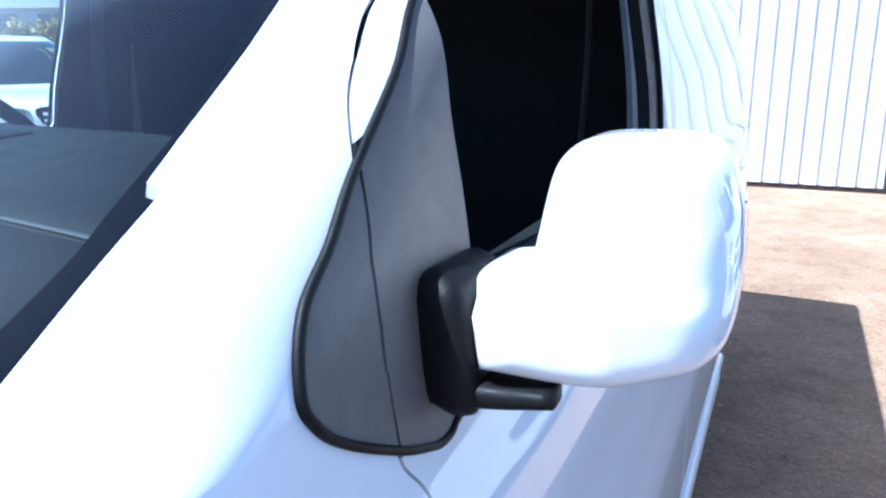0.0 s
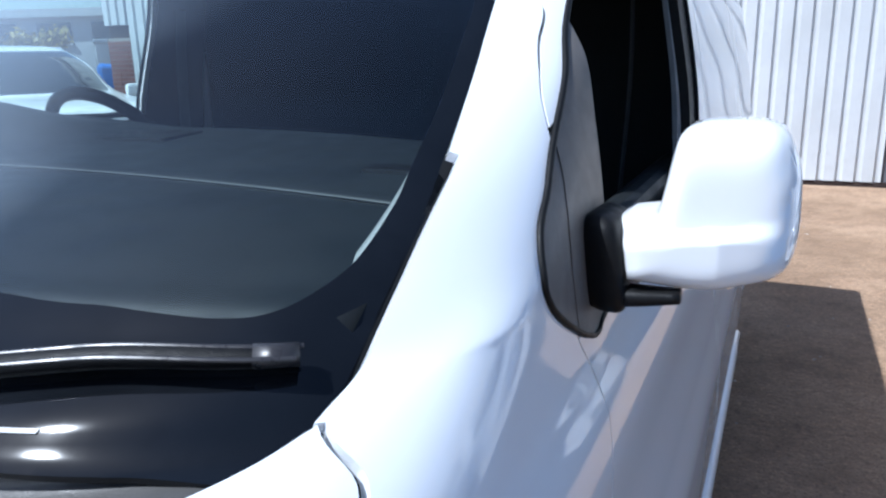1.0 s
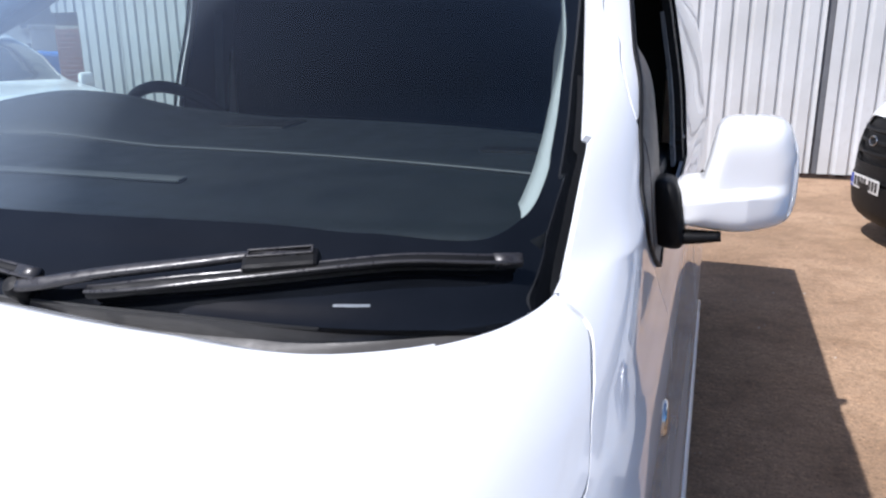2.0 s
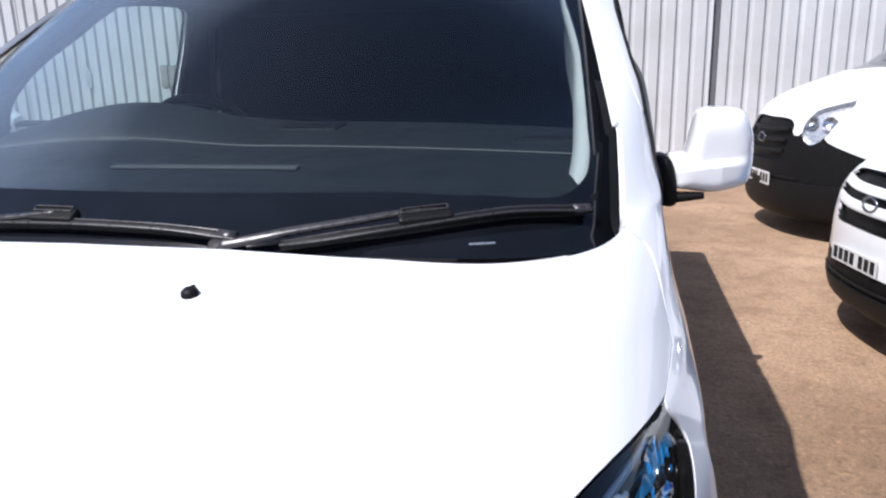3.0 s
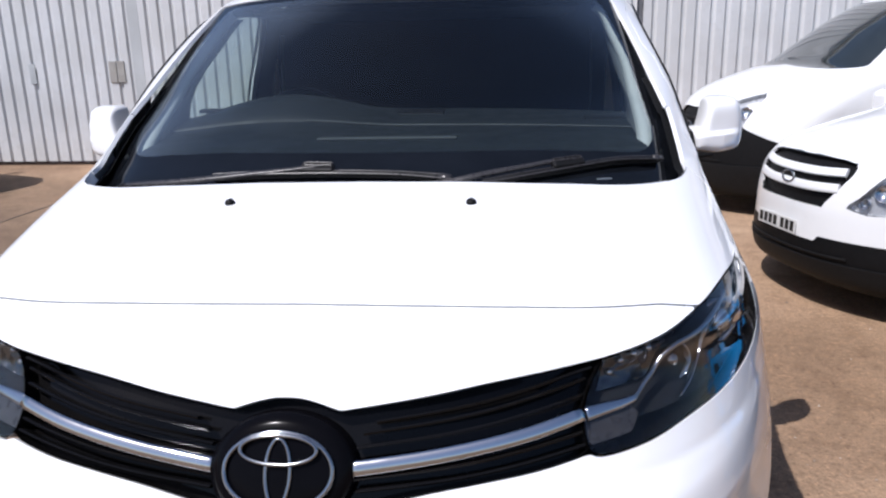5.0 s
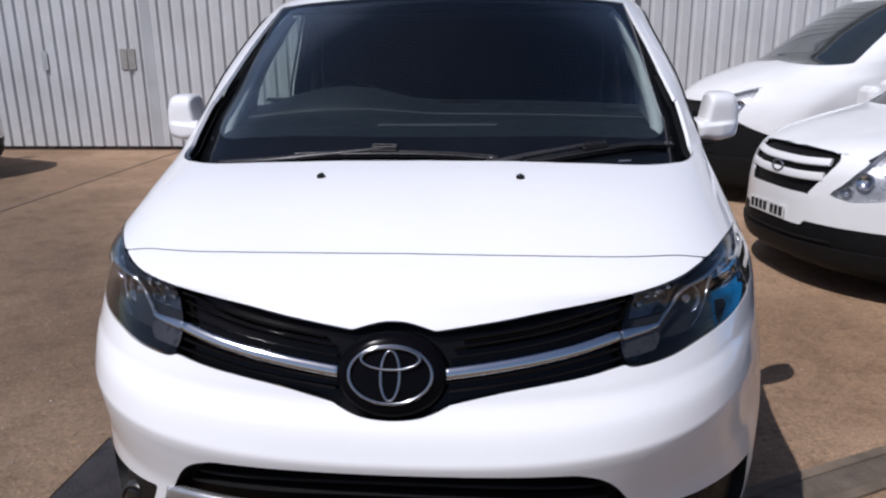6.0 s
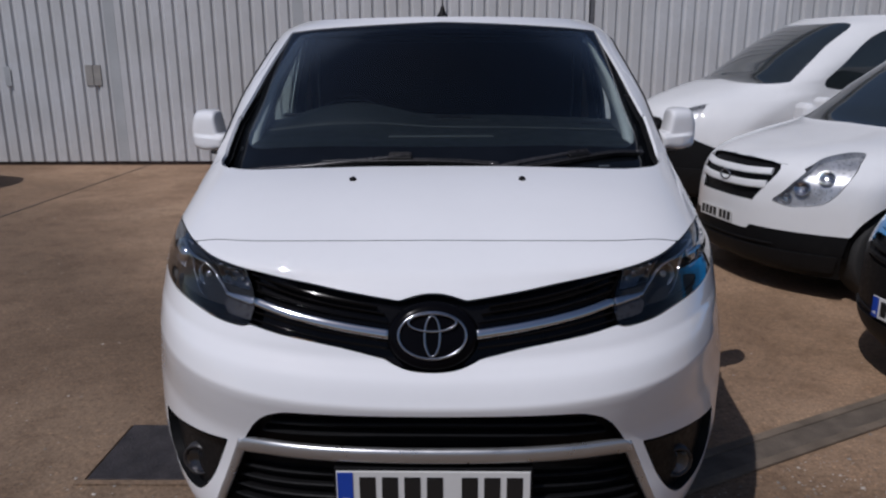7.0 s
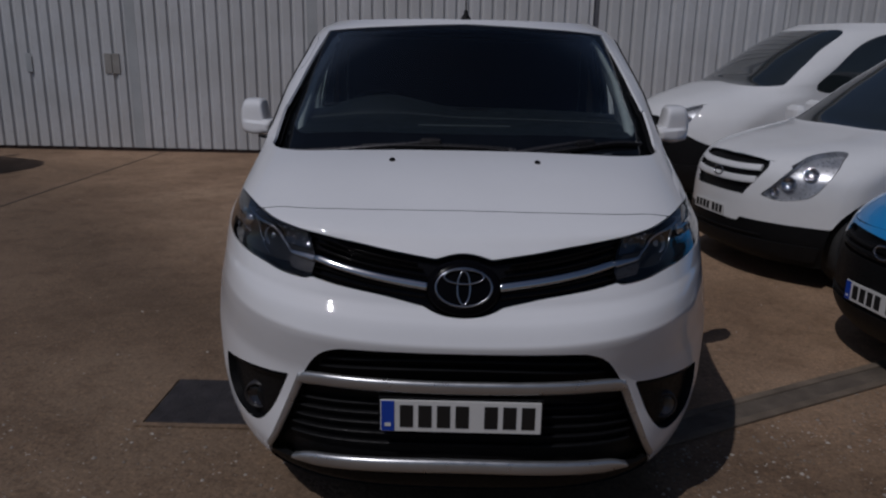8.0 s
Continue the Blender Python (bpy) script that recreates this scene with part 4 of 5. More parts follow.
    wiper(((.290, 1.332), (.38, 1.342), (.476, 1.3515), (.59, 1.3630), (.660, 1.3665), (.759, 1.3615)), ((.525, 1.3665), (.466, 1.364), (.409, 1.358), (.276, 1.343), (.18, 1.330)), (.508, 1.3625))
    wiper(((-.425, 1.343), (-.32, 1.349), (-.20, 1.3525), (-.075, 1.3535), (.08, 1.350), (.212, 1.3415)), ((-.13, 1.363), (-.24, 1.353), (-.45, 1.336), (-.69, 1.313)), (-.14, 1.361))

    # grille and badge
    g = s.sheet("grille", grille, GLOSS_BLACK, van, "black slatted grille with chrome bar", lift=-0.030, rim=-0.030)
    for z0, z1, x0, x1 in ((1.020, 1.083, .13, .49), (1.000, 1.062, .12, .485), (.955, 1.012, .115, .483), (.938, .994, .12, .487), (1.036, 1.098, .15, .50)):
        for hand in (1, -1):
            q = smooth_line(((hand * x0, z0), (hand * (x0 + x1) / 2, (z0 + z1) / 2 - 0.006), (hand * x1, z1)), 8)
            part("slat", sweep(s.on(q, -0.012), oval(0.007, 0.022, 8, 3), s.normal(*q.T)), GLOSS_BLACK, g)
    for hand in (1, -1):
        q = smooth_line(((hand * .105, .969), (hand * .25, .989), (hand * .38, 1.012), (hand * .482, 1.036)), 8)
        part("chrome_bar", sweep(s.on(q, 0.0), lambda t: oval(0.027 - 0.003 * t, 0.015, 12, 2.4), s.normal(*q.T)), CHROME, g, "chrome bar", smooth=True)
    n = s.normal(0.0, .968)
    c = s.point(0.0, .968)
    badge = new("badge")
    badge.parent = van
    badge["label"] = "oval chrome badge on a black boss"
    bm = lathe([(0, 0.022), (0.05, 0.021), (0.085, 0.017), (0.104, 0.008), (0.110, -0.03)], 48)
    bmesh.ops.transform(bm, matrix=ahead(n, c) @ Matrix.Diagonal((1, 1.12, 0.86, 1)), verts=bm.verts)
    part("boss", bm, BOSS, badge, smooth=True)
    lift = Vector(c) + Vector(n) * 0.020
    part("outer_oval", ring(lift + Vector(n) * 0.002, n, .088, .060, .008), EMBLEM, badge, smooth=True)
    part("upright_oval", ring(lift + Vector(n) * 0.004 + Vector((0, 0, -.002)), n, .020, .052, .007), EMBLEM, badge, smooth=True)
    part("level_oval", ring(lift + Vector(n) * 0.004 + Vector((0, .011, .031)), n, .062, .023, .007), EMBLEM, badge, smooth=True)

    # headlamps
    for hand in (1, -1):
        lm = s.region(((.492, .983), (.482, 1.038), (.515, 1.111), (.62, 1.133), (.71, 1.154), (.79, 1.166), (.868, 1.160), (.902, 1.10), (.905, 1.045), (.875, 1.027), (.80, 1.017), (.685, 1.004), (.60, .986), (.52, .977)), hand=hand, sharp=(0, 2, 6), grow=-0.002)
        h = s.sheet("headlight", lm, LENS, van, "swept headlamp with clear lens and chrome reflectors", lift=0.001, rim=0.004, refine=2)
        h.visible_shadow = False
        s.sheet("housing", lm, GLOSS_BLACK, h, lift=-0.075, rim=-0.074)
        block = s.region(((.494, .992), (.490, 1.036), (.512, 1.044), (.566, 1.044), (.585, 1.026), (.572, 1.002)), hand=hand, sharp=(0, 1, 3, 4, 5))
        s.sheet("inner_block", block, WIPER, h, "smoky grey inner block", lift=-0.014, rim=0.03, refine=2)
        q = smooth_line(((.490, 1.036), (.525, 1.041), (.555, 1.044), (.578, 1.048)), 6) * (hand, 1)
        part("inner_bar", sweep(s.on(q, -0.010), lambda t: oval(0.026 - 0.014 * t, 0.010, 10, 2.6), s.normal(*q.T)), CHROME, h, "chrome bar end", smooth=True)
        back = s.region(((.625, 1.052), (.665, 1.098), (.74, 1.124), (.85, 1.134), (.885, 1.10), (.872, 1.062), (.76, 1.040)), hand=hand)
        s.sheet("back_reflector", back, REFLECTOR, h, "faceted chrome reflector", lift=-0.058, rim=0.012, refine=2)
        inner = s.region(((.515, 1.066), (.535, 1.104), (.60, 1.118), (.655, 1.112), (.61, 1.072)), hand=hand, sharp=(0, 1, 3, 4))
        s.sheet("inner_reflector", inner, SMOKED, h, "smoked chrome inner reflector", lift=-0.030, rim=0.03, refine=2)
        q = smooth_line(((.573, 1.044), (.600, 1.068), (.640, 1.099), (.69, 1.124), (.77, 1.147), (.86, 1.152)), 8) * (hand, 1)
        part("light_strip", sweep(s.on(q, -0.012), lambda t: oval(0.008 + 0.003 * t, 0.008, 10, 3), s.normal(*q.T)), EMBLEM, h, "satin silver light strip", smooth=True)
        q = smooth_line(((.672, 1.030), (.700, 1.052), (.722, 1.085), (.736, 1.128)), 8) * (hand, 1)
        part("divider", sweep(s.on(q, -0.022), oval(0.004, 0.014, 8, 3), s.normal(*q.T)), EMBLEM, h, "dull chrome strip", smooth=True)
        for x, z, r, d in ((.675, 1.080, .034, -.040), (.795, 1.092, .040, -.036)):
            nn, cc = s.normal(hand * x, z), s.on([(hand * x, z)], d)[0]
            nn = (Vector(nn) + Vector((0, -1.2, 0.1))).normalized()
            m = ahead(nn, cc)
            part("reflector", lathe([(0.006, -0.030), (r * 0.55, -0.024), (r * 0.85, -0.010), (r, 0.006), (r * 1.08, 0.008), (r * 1.1, -0.01)], 32, m), REFLECTOR, h, "chrome bowl", smooth=True)
            ball = r * (.42 if x < .7 else .72)
            part("bulb", lathe([(ball * math.sin(k * math.pi / 16), ball * math.cos(k * math.pi / 16)) for k in range(11)], 24, m), EMBLEM if x < .7 else CHROME, h, "rounded lamp lens", smooth=True)
        # chrome beads added inside the lamp just to catch the sun as glints
        for x, z in ((.540, 1.086), (.560, 1.096), (.585, 1.102), (.612, 1.108), (.84, 1.128), (.868, 1.105), (.882, 1.088)):
            mm = ahead(s.normal(hand * x, z), s.on([(hand * x, z)], -.026)[0])
            part("led_lens", lathe([(0, .0065), (.0035, .0056), (.006, .003), (.007, -.004)], 14, mm), CHROME, h, "small chrome bead added to catch sun glints", smooth=True)
        for x, z, r in ((.835, 1.118, .020),):
            mm = ahead(Vector(s.normal(hand * x, z)) + Vector((0, -.6, .2)), s.on([(hand * x, z)], -.030)[0])
            part("small_reflector", lathe([(0.0, -.006), (r * .6, -.003), (r, .005), (r * 1.1, -.01)], 14, mm), CHROME, h, "small chrome cup", smooth=True)
        turn = s.region(((.835, 1.050), (.850, 1.100), (.862, 1.143), (.893, 1.118), (.901, 1.07), (.885, 1.042)), hand=hand)
        s.sheet("side_reflector", turn, REFLECTOR, h, "chrome side reflector", lift=-0.018, rim=0.03, refine=2)

    # lower bumper: intake, silver trim, fog lamps
    m = s.sheet("intake", mouth, PLASTIC, van, "black lower intake with ribs", lift=-0.045, rim=-0.045)
    for z, w, lift in ((.735, .44, -.026), (.700, .47, -.026), (.56, .555, -.034), (.525, .57, -.034), (.49, .585, -.034), (.455, .60, -.034), (.42, .60, -.034)):
        q = smooth_line(((-w, z - .012), (-w * .5, z), (0, z + .004), (w * .5, z), (w, z - .012)), 8)
        part("rib", sweep(s.on(q, lift), oval(0.010, 0.030, 8, 3), s.normal(*q.T)), PLASTIC, m, "black rib")
    q = smooth_line(((-.545, .622), (-.50, .640), (-.36, .646), (0, .645), (.36, .646), (.50, .640), (.545, .622)), 10)
    part("silver_bar", sweep(s.on(q, -0.002), lambda t: oval(0.046 * min(1, .35 + 5 * min(t, 1 - t)), 0.026, 12, 2.6), s.normal(*q.T)), SILVER, van, "satin silver bar", smooth=True)
    for hand in (1, -1):
        q = smooth_line(((.532, .645), (.575, .545), (.618, .45), (.655, .37), (.688, .310)), 8) * (hand, 1)
        part("silver_arm", sweep(s.on(q, -0.004), lambda t: oval(0.030 - 0.006 * t, 0.020, 10, 2.6), s.normal(*q.T)), SILVER, van, "satin silver side arm", smooth=True)
    q = smooth_line(((-.575, .322), (-.50, .338), (-.3, .354), (0, .361), (.3, .354), (.50, .338), (.575, .322)), 10)
    part("silver_lip", sweep(s.on(q, 0.002), lambda t: oval(0.050 * min(1, .3 + 4 * min(t, 1 - t)), 0.030, 12, 2.6), s.normal(*q.T)), SILVER, van, "satin silver lower bar", smooth=True)
    skirt = s.region(((-.2, .318), (0, .318), (.5, .30), (.69, .285), (.66, .225), (.4, .215), (-.2, .215)), sharp=(0, 3, 6))
    s.sheet("lower_lip", skirt, PLASTIC, van, "black plastic lip", lift=-0.006, rim=0.02)
    for hand in (1, -1):
        fg = s.region(((.585, .632), (.75, .600), (.907, .552), (.899, .46), (.864, .396), (.79, .380), (.722, .402), (.652, .49)), hand=hand, sharp=(0, 2))
        p = s.sheet("fog_pocket", fg, PLASTIC, van, "black plastic fog lamp surround", lift=-0.030, rim=-0.030)
        q = smooth_line(((.60, .612), (.76, .578), (.91, .535)), 8) * (hand, 1)
        part("crease", sweep(s.on(q, -0.020), oval(0.012, 0.014, 8, 3), s.normal(*q.T)), PLASTIC, p)
        at = s.on([(hand * .760, .466)], -0.028)[0]
        mm = ahead((hand * 0.28, -1, 0.02), at)
        f = part("fog_lamp", lathe([(0, 0.016), (0.02, 0.0155), (0.036, 0.012), (0.041, 0.006), (0.041, -0.01)], 32, mm), LENS, van, "round fog lamp", smooth=True)
        part("bowl", lathe([(0, -0.008), (0.018, -0.006), (0.034, 0.003), (0.039, 0.008)], 32, mm), SMOKED, f, smooth=True)
        part("rim", lathe([(0.040, 0.004), (0.044, 0.012), (0.050, 0.010), (0.054, -0.012)], 32, mm), WIPER, f, "dark grey ring", smooth=True)
    number_plate(van, pose(0, -0.030, .548), (4, 3))
    boxed("plate_holder", (0.535, 0.03, 0.125), pose(0, -0.010, .548), PLASTIC, van, "", 0.004)

    # door mirrors
    for hand in (1, -1):
        mir = new("door_mirror")
        mir.parent = van
        mir["label"] = "white door mirror on a black foot"
        shape = smooth_line(((.918, 1.353), (.955, 1.356), (.961, 1.385), (.970, 1.430), (.977, 1.444), (.989, 1.450), (1.012, 1.452), (1.055, 1.450), (1.076, 1.440), (1.088, 1.416), (1.096, 1.385), (1.097, 1.325), (1.086, 1.290), (1.05, 1.279), (1.000, 1.276), (.926, 1.288)), 6, True, (0, 1, 15))
        cx, cz = 1.010, 1.340
        bm = bmesh.new()
        rings = []
        cap = [(k, 1.470 - 0.075 * (1 - k ** 7) ** 0.45) for k in np.concatenate([np.linspace(.004, .85, 24), 1 - .15 * np.linspace(1, 0, 13)[1:] ** 1.8])]
        for k, y in cap + [(1.0, 1.512), (.985, 1.518), (.95, 1.510)]:
            row = []
            for px, pz in shape:
                x, z = cx + .003 + (px - cx) * k, cz + .006 + (pz - cz) * k
                ledge = min(1, max(0, (1.353 + .3 * max(0, x - .94) ** 2 - z) / .014))
                fade = min(1, max(0, (1.096 - x) / .07)) * (1 - min(1, max(0, (k - .9) / .1)))
                row.append(bm.verts.new((hand * x, y + 0.030 * (x - 1.0) / .09 - 0.018 * ledge * ledge * (3 - 2 * ledge) * fade, z)))
            rings.append(row)
        for a, b in zip(rings, rings[1:]):
            for i in range(len(a)):
                bm.faces.new((a[i], a[(i + 1) % len(a)], b[(i + 1) % len(a)], b[i]))
        bm.faces.new(rings[0])
        part("housing", bm, PAINT, mir, "white painted housing", smooth=True)
        bm = bmesh.new()
        bm.faces.new([bm.verts.new((hand * (cx + (px - cx) * .955), 1.5105 + 0.030 * (cx + (px - cx) * .955 - 1.0) / .09, cz + .006 + (pz - cz) * .955)) for px, pz in shape])
        part("mirror_glass", bm, MIRROR, mir, "silvered mirror glass")
        bm = bmesh.new()
        block = [smooth_line([(-w, -h * .55), (-w * .62, h), (w * .55, h * 1.02), (w, 0), (w * 1.05, -h), (-w * .1, -h * 1.05)], 6, True) for w, h in ((.006, .018), (.020, .036), (.027, .044), (.030, .047), (.030, .045), (.024, .034))]
        rows = [[bm.verts.new((hand * (.905 + x), y + .25 * (.03 - x), 1.312 + z)) for x, z in ring_] for ring_, y in zip(block, (1.356, 1.358, 1.364, 1.374, 1.45, 1.466))]
        for a, b in zip(rows, rows[1:]):
            for i in range(len(a)):
                bm.faces.new((a[i], a[(i + 1) % len(a)], b[(i + 1) % len(a)], b[i]))
        bm.faces.new(rows[0]), bm.faces.new(rows[-1])
        part("foot", bm, PLASTIC, mir, "black mirror foot", smooth=True)
        line = smooth_line(((hand * .897, 1.392, 1.276), (hand * .944, 1.386, 1.279), (hand * .992, 1.386, 1.283)), 6)
        part("foot_tip", sweep(line, lambda t: oval(0.05 - 0.022 * t, 0.028 - 0.014 * t, 14, 3), (0, 0, 1)), PLASTIC, mir, "black plastic tip", smooth=True)

    for hand in (1, -1):
        line = [(hand * (float(s.side(y, .40)) + .004), y, .375) for y in np.linspace(1.38, 3.72, 14)]
        part("sill_moulding", sweep(line, oval(0.035, 0.085, 12, 2.6), (0, 0, 1)), PAINT, van, "white sill moulding", smooth=True)

    # aerial, side badge, indicator
    aerial = part("aerial", lathe([(0, 0.045), (0.008, 0.04), (0.012, 0.02), (0.022, 0.006), (0.03, -0.01)], 20, ahead((0, .15, 1), (0, 1.66, 1.852))), PLASTIC, van, "black roof aerial", smooth=True)
    part("mast", sweep([(0, 1.665, 1.89), (0, 1.75, 2.04), (0, 1.84, 2.20)], oval(0.007, 0.007, 8), (1, 0, 0)), PLASTIC, aerial)
    for hand in (1, -1):
        x, y, z = hand * float(s.side(1.20, 1.06)), 1.20, 1.06
        bm = lathe([(0, 0.006), (0.022, 0.005), (0.027, 0.002), (0.027, -0.006)], 28, ahead((hand, -.05, .05), (x, y, z)))
        part("side_badge", bm, CHROME, van, "small round chrome badge", smooth=True)

    # cab
    keep = lambda A, V, P: np.maximum(P[..., 1] - 2.73, 1.02 - P[..., 2])
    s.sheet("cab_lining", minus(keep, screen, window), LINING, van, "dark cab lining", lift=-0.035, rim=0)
    near = ((.70, 1.380), (.735, 1.384), (.765, 1.400), (.775, 1.425), (.778, 1.450), (.773, 1.475), (.763, 1.530), (.753, 1.580), (.742, 1.625), (.712, 1.700), (.685, 1.750), (.660, 1.780))
    far = ((.69, 1.392), (.722, 1.412), (.736, 1.432), (.741, 1.450), (.743, 1.475), (.742, 1.500), (.739, 1.555), (.733, 1.620), (.722, 1.660), (.700, 1.720), (.685, 1.765), (.660, 1.788))
    for hand in (1, -1):
        outer, inner = s.on(smooth_line(near, 5) * (hand, 1), sunk(-0.015)), s.on(smooth_line(far, 5) * (hand, 1), sunk(-0.050))
        middle = (outer + inner) / 2 + np.array((-hand * .004, -.006, 0))
        bm = bmesh.new()
        rows = [[bm.verts.new(p) for p in four] for four in zip(outer, middle, inner, inner + np.array((hand * .030, .045, 0)))]
        for a, b in zip(rows, rows[1:]):
            for i in range(4):
                bm.faces.new((a[i], a[(i + 1) % 4], b[(i + 1) % 4], b[i]))
        bm.faces.new(rows[0]), bm.faces.new(rows[-1])
        bmesh.ops.recalc_face_normals(bm, faces=bm.faces)
        part("pillar_trim", bm, TRIM, van, "pale grey pillar trim", smooth=True)
        # the trim runs on to the door glass's front edge, its shade put in as dark grey
        deep = smooth_line(((.728, 1.440, 1.385), (.728, 1.448, 1.415), (.727, 1.456, 1.440), (.717, 1.465, 1.483), (.700, 1.508, 1.539), (.692, 1.575, 1.585), (.686, 1.642, 1.621), (.685, 1.718, 1.656), (.682, 1.800, 1.700), (.670, 1.900, 1.750)), 6) * (hand, 1, 1)
        way = np.linspace(0, 1, len(inner))
        deep = np.array([np.interp(way, np.linspace(0, 1, len(deep)), deep[:, k]) for k in range(3)]).T
        bm = bmesh.new()
        rows = [[bm.verts.new(p) for p in four] for four in zip(inner + np.array((hand * .012, .006, 0)), deep, deep + np.array((hand * .060, .010, 0)), inner + np.array((hand * .050, .050, 0)))]
        for a, b in zip(rows, rows[1:]):
            for i in range(4):
                bm.faces.new((a[i], a[(i + 1) % 4], b[(i + 1) % 4], b[i]))
        bm.faces.new(rows[0]), bm.faces.new(rows[-1])
        part("pillar_lining", bm, TRIM_SHADED, van, "pillar trim beside the door glass, its shade put in as dark grey", smooth=True)
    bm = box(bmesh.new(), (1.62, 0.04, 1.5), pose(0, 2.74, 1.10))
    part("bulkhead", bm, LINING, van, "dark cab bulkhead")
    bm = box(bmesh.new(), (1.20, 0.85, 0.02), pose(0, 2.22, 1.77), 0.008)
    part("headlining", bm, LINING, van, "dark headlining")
    line = [(-.80, 0, 0), (-.4, 0, 0), (0, 0, 0), (.4, 0, 0), (.80, 0, 0)]
    prof = smooth_line(((.955, 1.322), (1.03, 1.352), (1.15, 1.370), (1.30, 1.384), (1.345, 1.386), (1.353, 1.391), (1.50, 1.402), (1.62, 1.410), (1.70, 1.413), (1.755, 1.40), (1.78, 1.30), (1.79, .95), (1.2, .9), (.95, 1.1)), 4, True, (4, 5, 10, 11, 12, 13))
    bm = bmesh.new()
    def dash_point(x, y, z):
        """The dashboard's top, with the hump of the instruments before the wheel."""
        across = min(1, abs(x + .40) / .42)
        along, back = min(1, max(0, (y - 1.25) / .27)), min(1, max(0, (y - 1.56) / .16))
        hump = .078 * (1 - across * across) ** 2 * along * along * (3 - 2 * along) * (1 - .65 * back * back * (3 - 2 * back)) * (z > 1.33)
        bow = .13 * (abs(x) / .8) ** 2.6 * max(0, 1 - max(0, y - 1.0) / .35) - .17 * (x / .8) ** 2 * min(1, max(0, y - 1.2) / .4)
        return x, y + bow, z - .012 * (x / .8) ** 2 + hump
    rings = [[bm.verts.new(dash_point(x, y, z)) for y, z in prof] for x in np.linspace(-.78, .78, 53)]
    for a, b in zip(rings, rings[1:]):
        for i in range(len(a)):
            bm.faces.new((a[i], b[i], b[(i + 1) % len(a)], a[(i + 1) % len(a)]))
    bm.faces.new(rings[0]), bm.faces.new(rings[-1][::-1])
    dash = part("dashboard", bm, DASH, van, "grained dark grey dashboard", smooth=True)
    # the crease's catch of light is put in as a paler grey edge
    q = [(x, dash_point(x, 1.349, 1.3895)[1], dash_point(x, 1.349, 1.3895)[2]) for x in np.linspace(-.30, .74, 30)]
    part("dash_edge", sweep(q, oval(0.006, 0.004, 8), (0, 0, 1)), DASH_SHEEN, dash, "raised dashboard edge with its sheen put in as paler grey")
    # a shifting reflection is put in as a pale solid strip
    boxed("demister_strip", (0.41, 0.022, 0.006), pose(0.0, 1.135, 1.3715, 8), DASH_SHEEN, dash, "pale strip put in for a reflection at the dashboard", 0.002)
    boxed("tray", (0.30, 0.10, 0.010), pose(-.02, 1.60, 1.408, 3), PLASTIC, dash, "dark shallow tray", 0.004)
    for x in (-.62, .66):
        bm = box(bmesh.new(), (0.13, 0.035, 0.012), pose(x, dash_point(x, 1.52, 1.40)[1], dash_point(x, 1.52, 1.40)[2] + .002, 6), 0.004)
        part("vent", bm, PLASTIC, dash, "black air vent")
    wheel_m = pose(-.46, 1.985, 1.312, 33)
    hoop = [tuple(wheel_m @ Vector((.19 * math.cos(a), 0, .19 * math.sin(a)))) for a in np.linspace(0, 2 * math.pi, 49)[:-1]]
    st = part("steering_wheel", sweep(hoop, oval(.032, .032, 10), tuple(wheel_m.to_3x3() @ Vector((0, 1, 0))), closed=True), PLASTIC, van, "black steering wheel", smooth=True)
    bm = box(bmesh.new(), (0.14, 0.05, 0.11), wheel_m, 0.02)
    box(bm, (0.34, 0.02, 0.035), wheel_m, 0.008)
    box(bm, (0.035, 0.02, 0.18), wheel_m @ pose(0, 0, -.09), 0.008)
    part("boss", bm, PLASTIC, st)
    upright = s.region(((2.335, 1.262), (2.365, 1.45), (2.395, 1.70), (2.36, 1.79), (2.6, 1.79), (2.6, 1.262)), hand=1, on_side=True, sharp=tuple(range(6)))
    s.sheet("door_frame", meet(window, upright), PLASTIC, van, "black upright of the door frame", lift=-0.004, rim=0.02, refine=2)
    channel = s.region(((2.235, 1.262), (2.290, 1.45), (2.352, 1.66), (2.360, 1.66), (2.331, 1.45), (2.305, 1.262)), hand=1, on_side=True, sharp=tuple(range(6)))
    s.sheet("window_channel", meet(window, channel), BELT, van, "grey window channel", lift=-0.020, rim=0.01, refine=4)
    for hand in (1, -1):
        line = smooth_line([(hand * .715, 2.52, 1.70), (hand * .72, 2.50, 1.45), (hand * .70, 2.46, 1.0)], 6)
        part("seat_belt", sweep(line, oval(0.004, 0.046, 8, 3), (0, 1, 0.02)), BELT, van, "grey seat belt webbing")
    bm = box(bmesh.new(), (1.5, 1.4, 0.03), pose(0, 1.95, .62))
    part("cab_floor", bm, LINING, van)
    for hand in (1, -1):
        bm = box(bmesh.new(), (0.06, 1.05, 0.5), pose(hand * .83, 2.0, 1.04), 0.02)
        part("door_card", bm, DASH, van, "dark grey door card")
    for x, y in ((.80, .89), (-.80, .89), (.80, 4.165), (-.80, 4.165)):
        wheel(van, x, y, .335, .215, .215)
    return van, s


van, skin = panel_van()


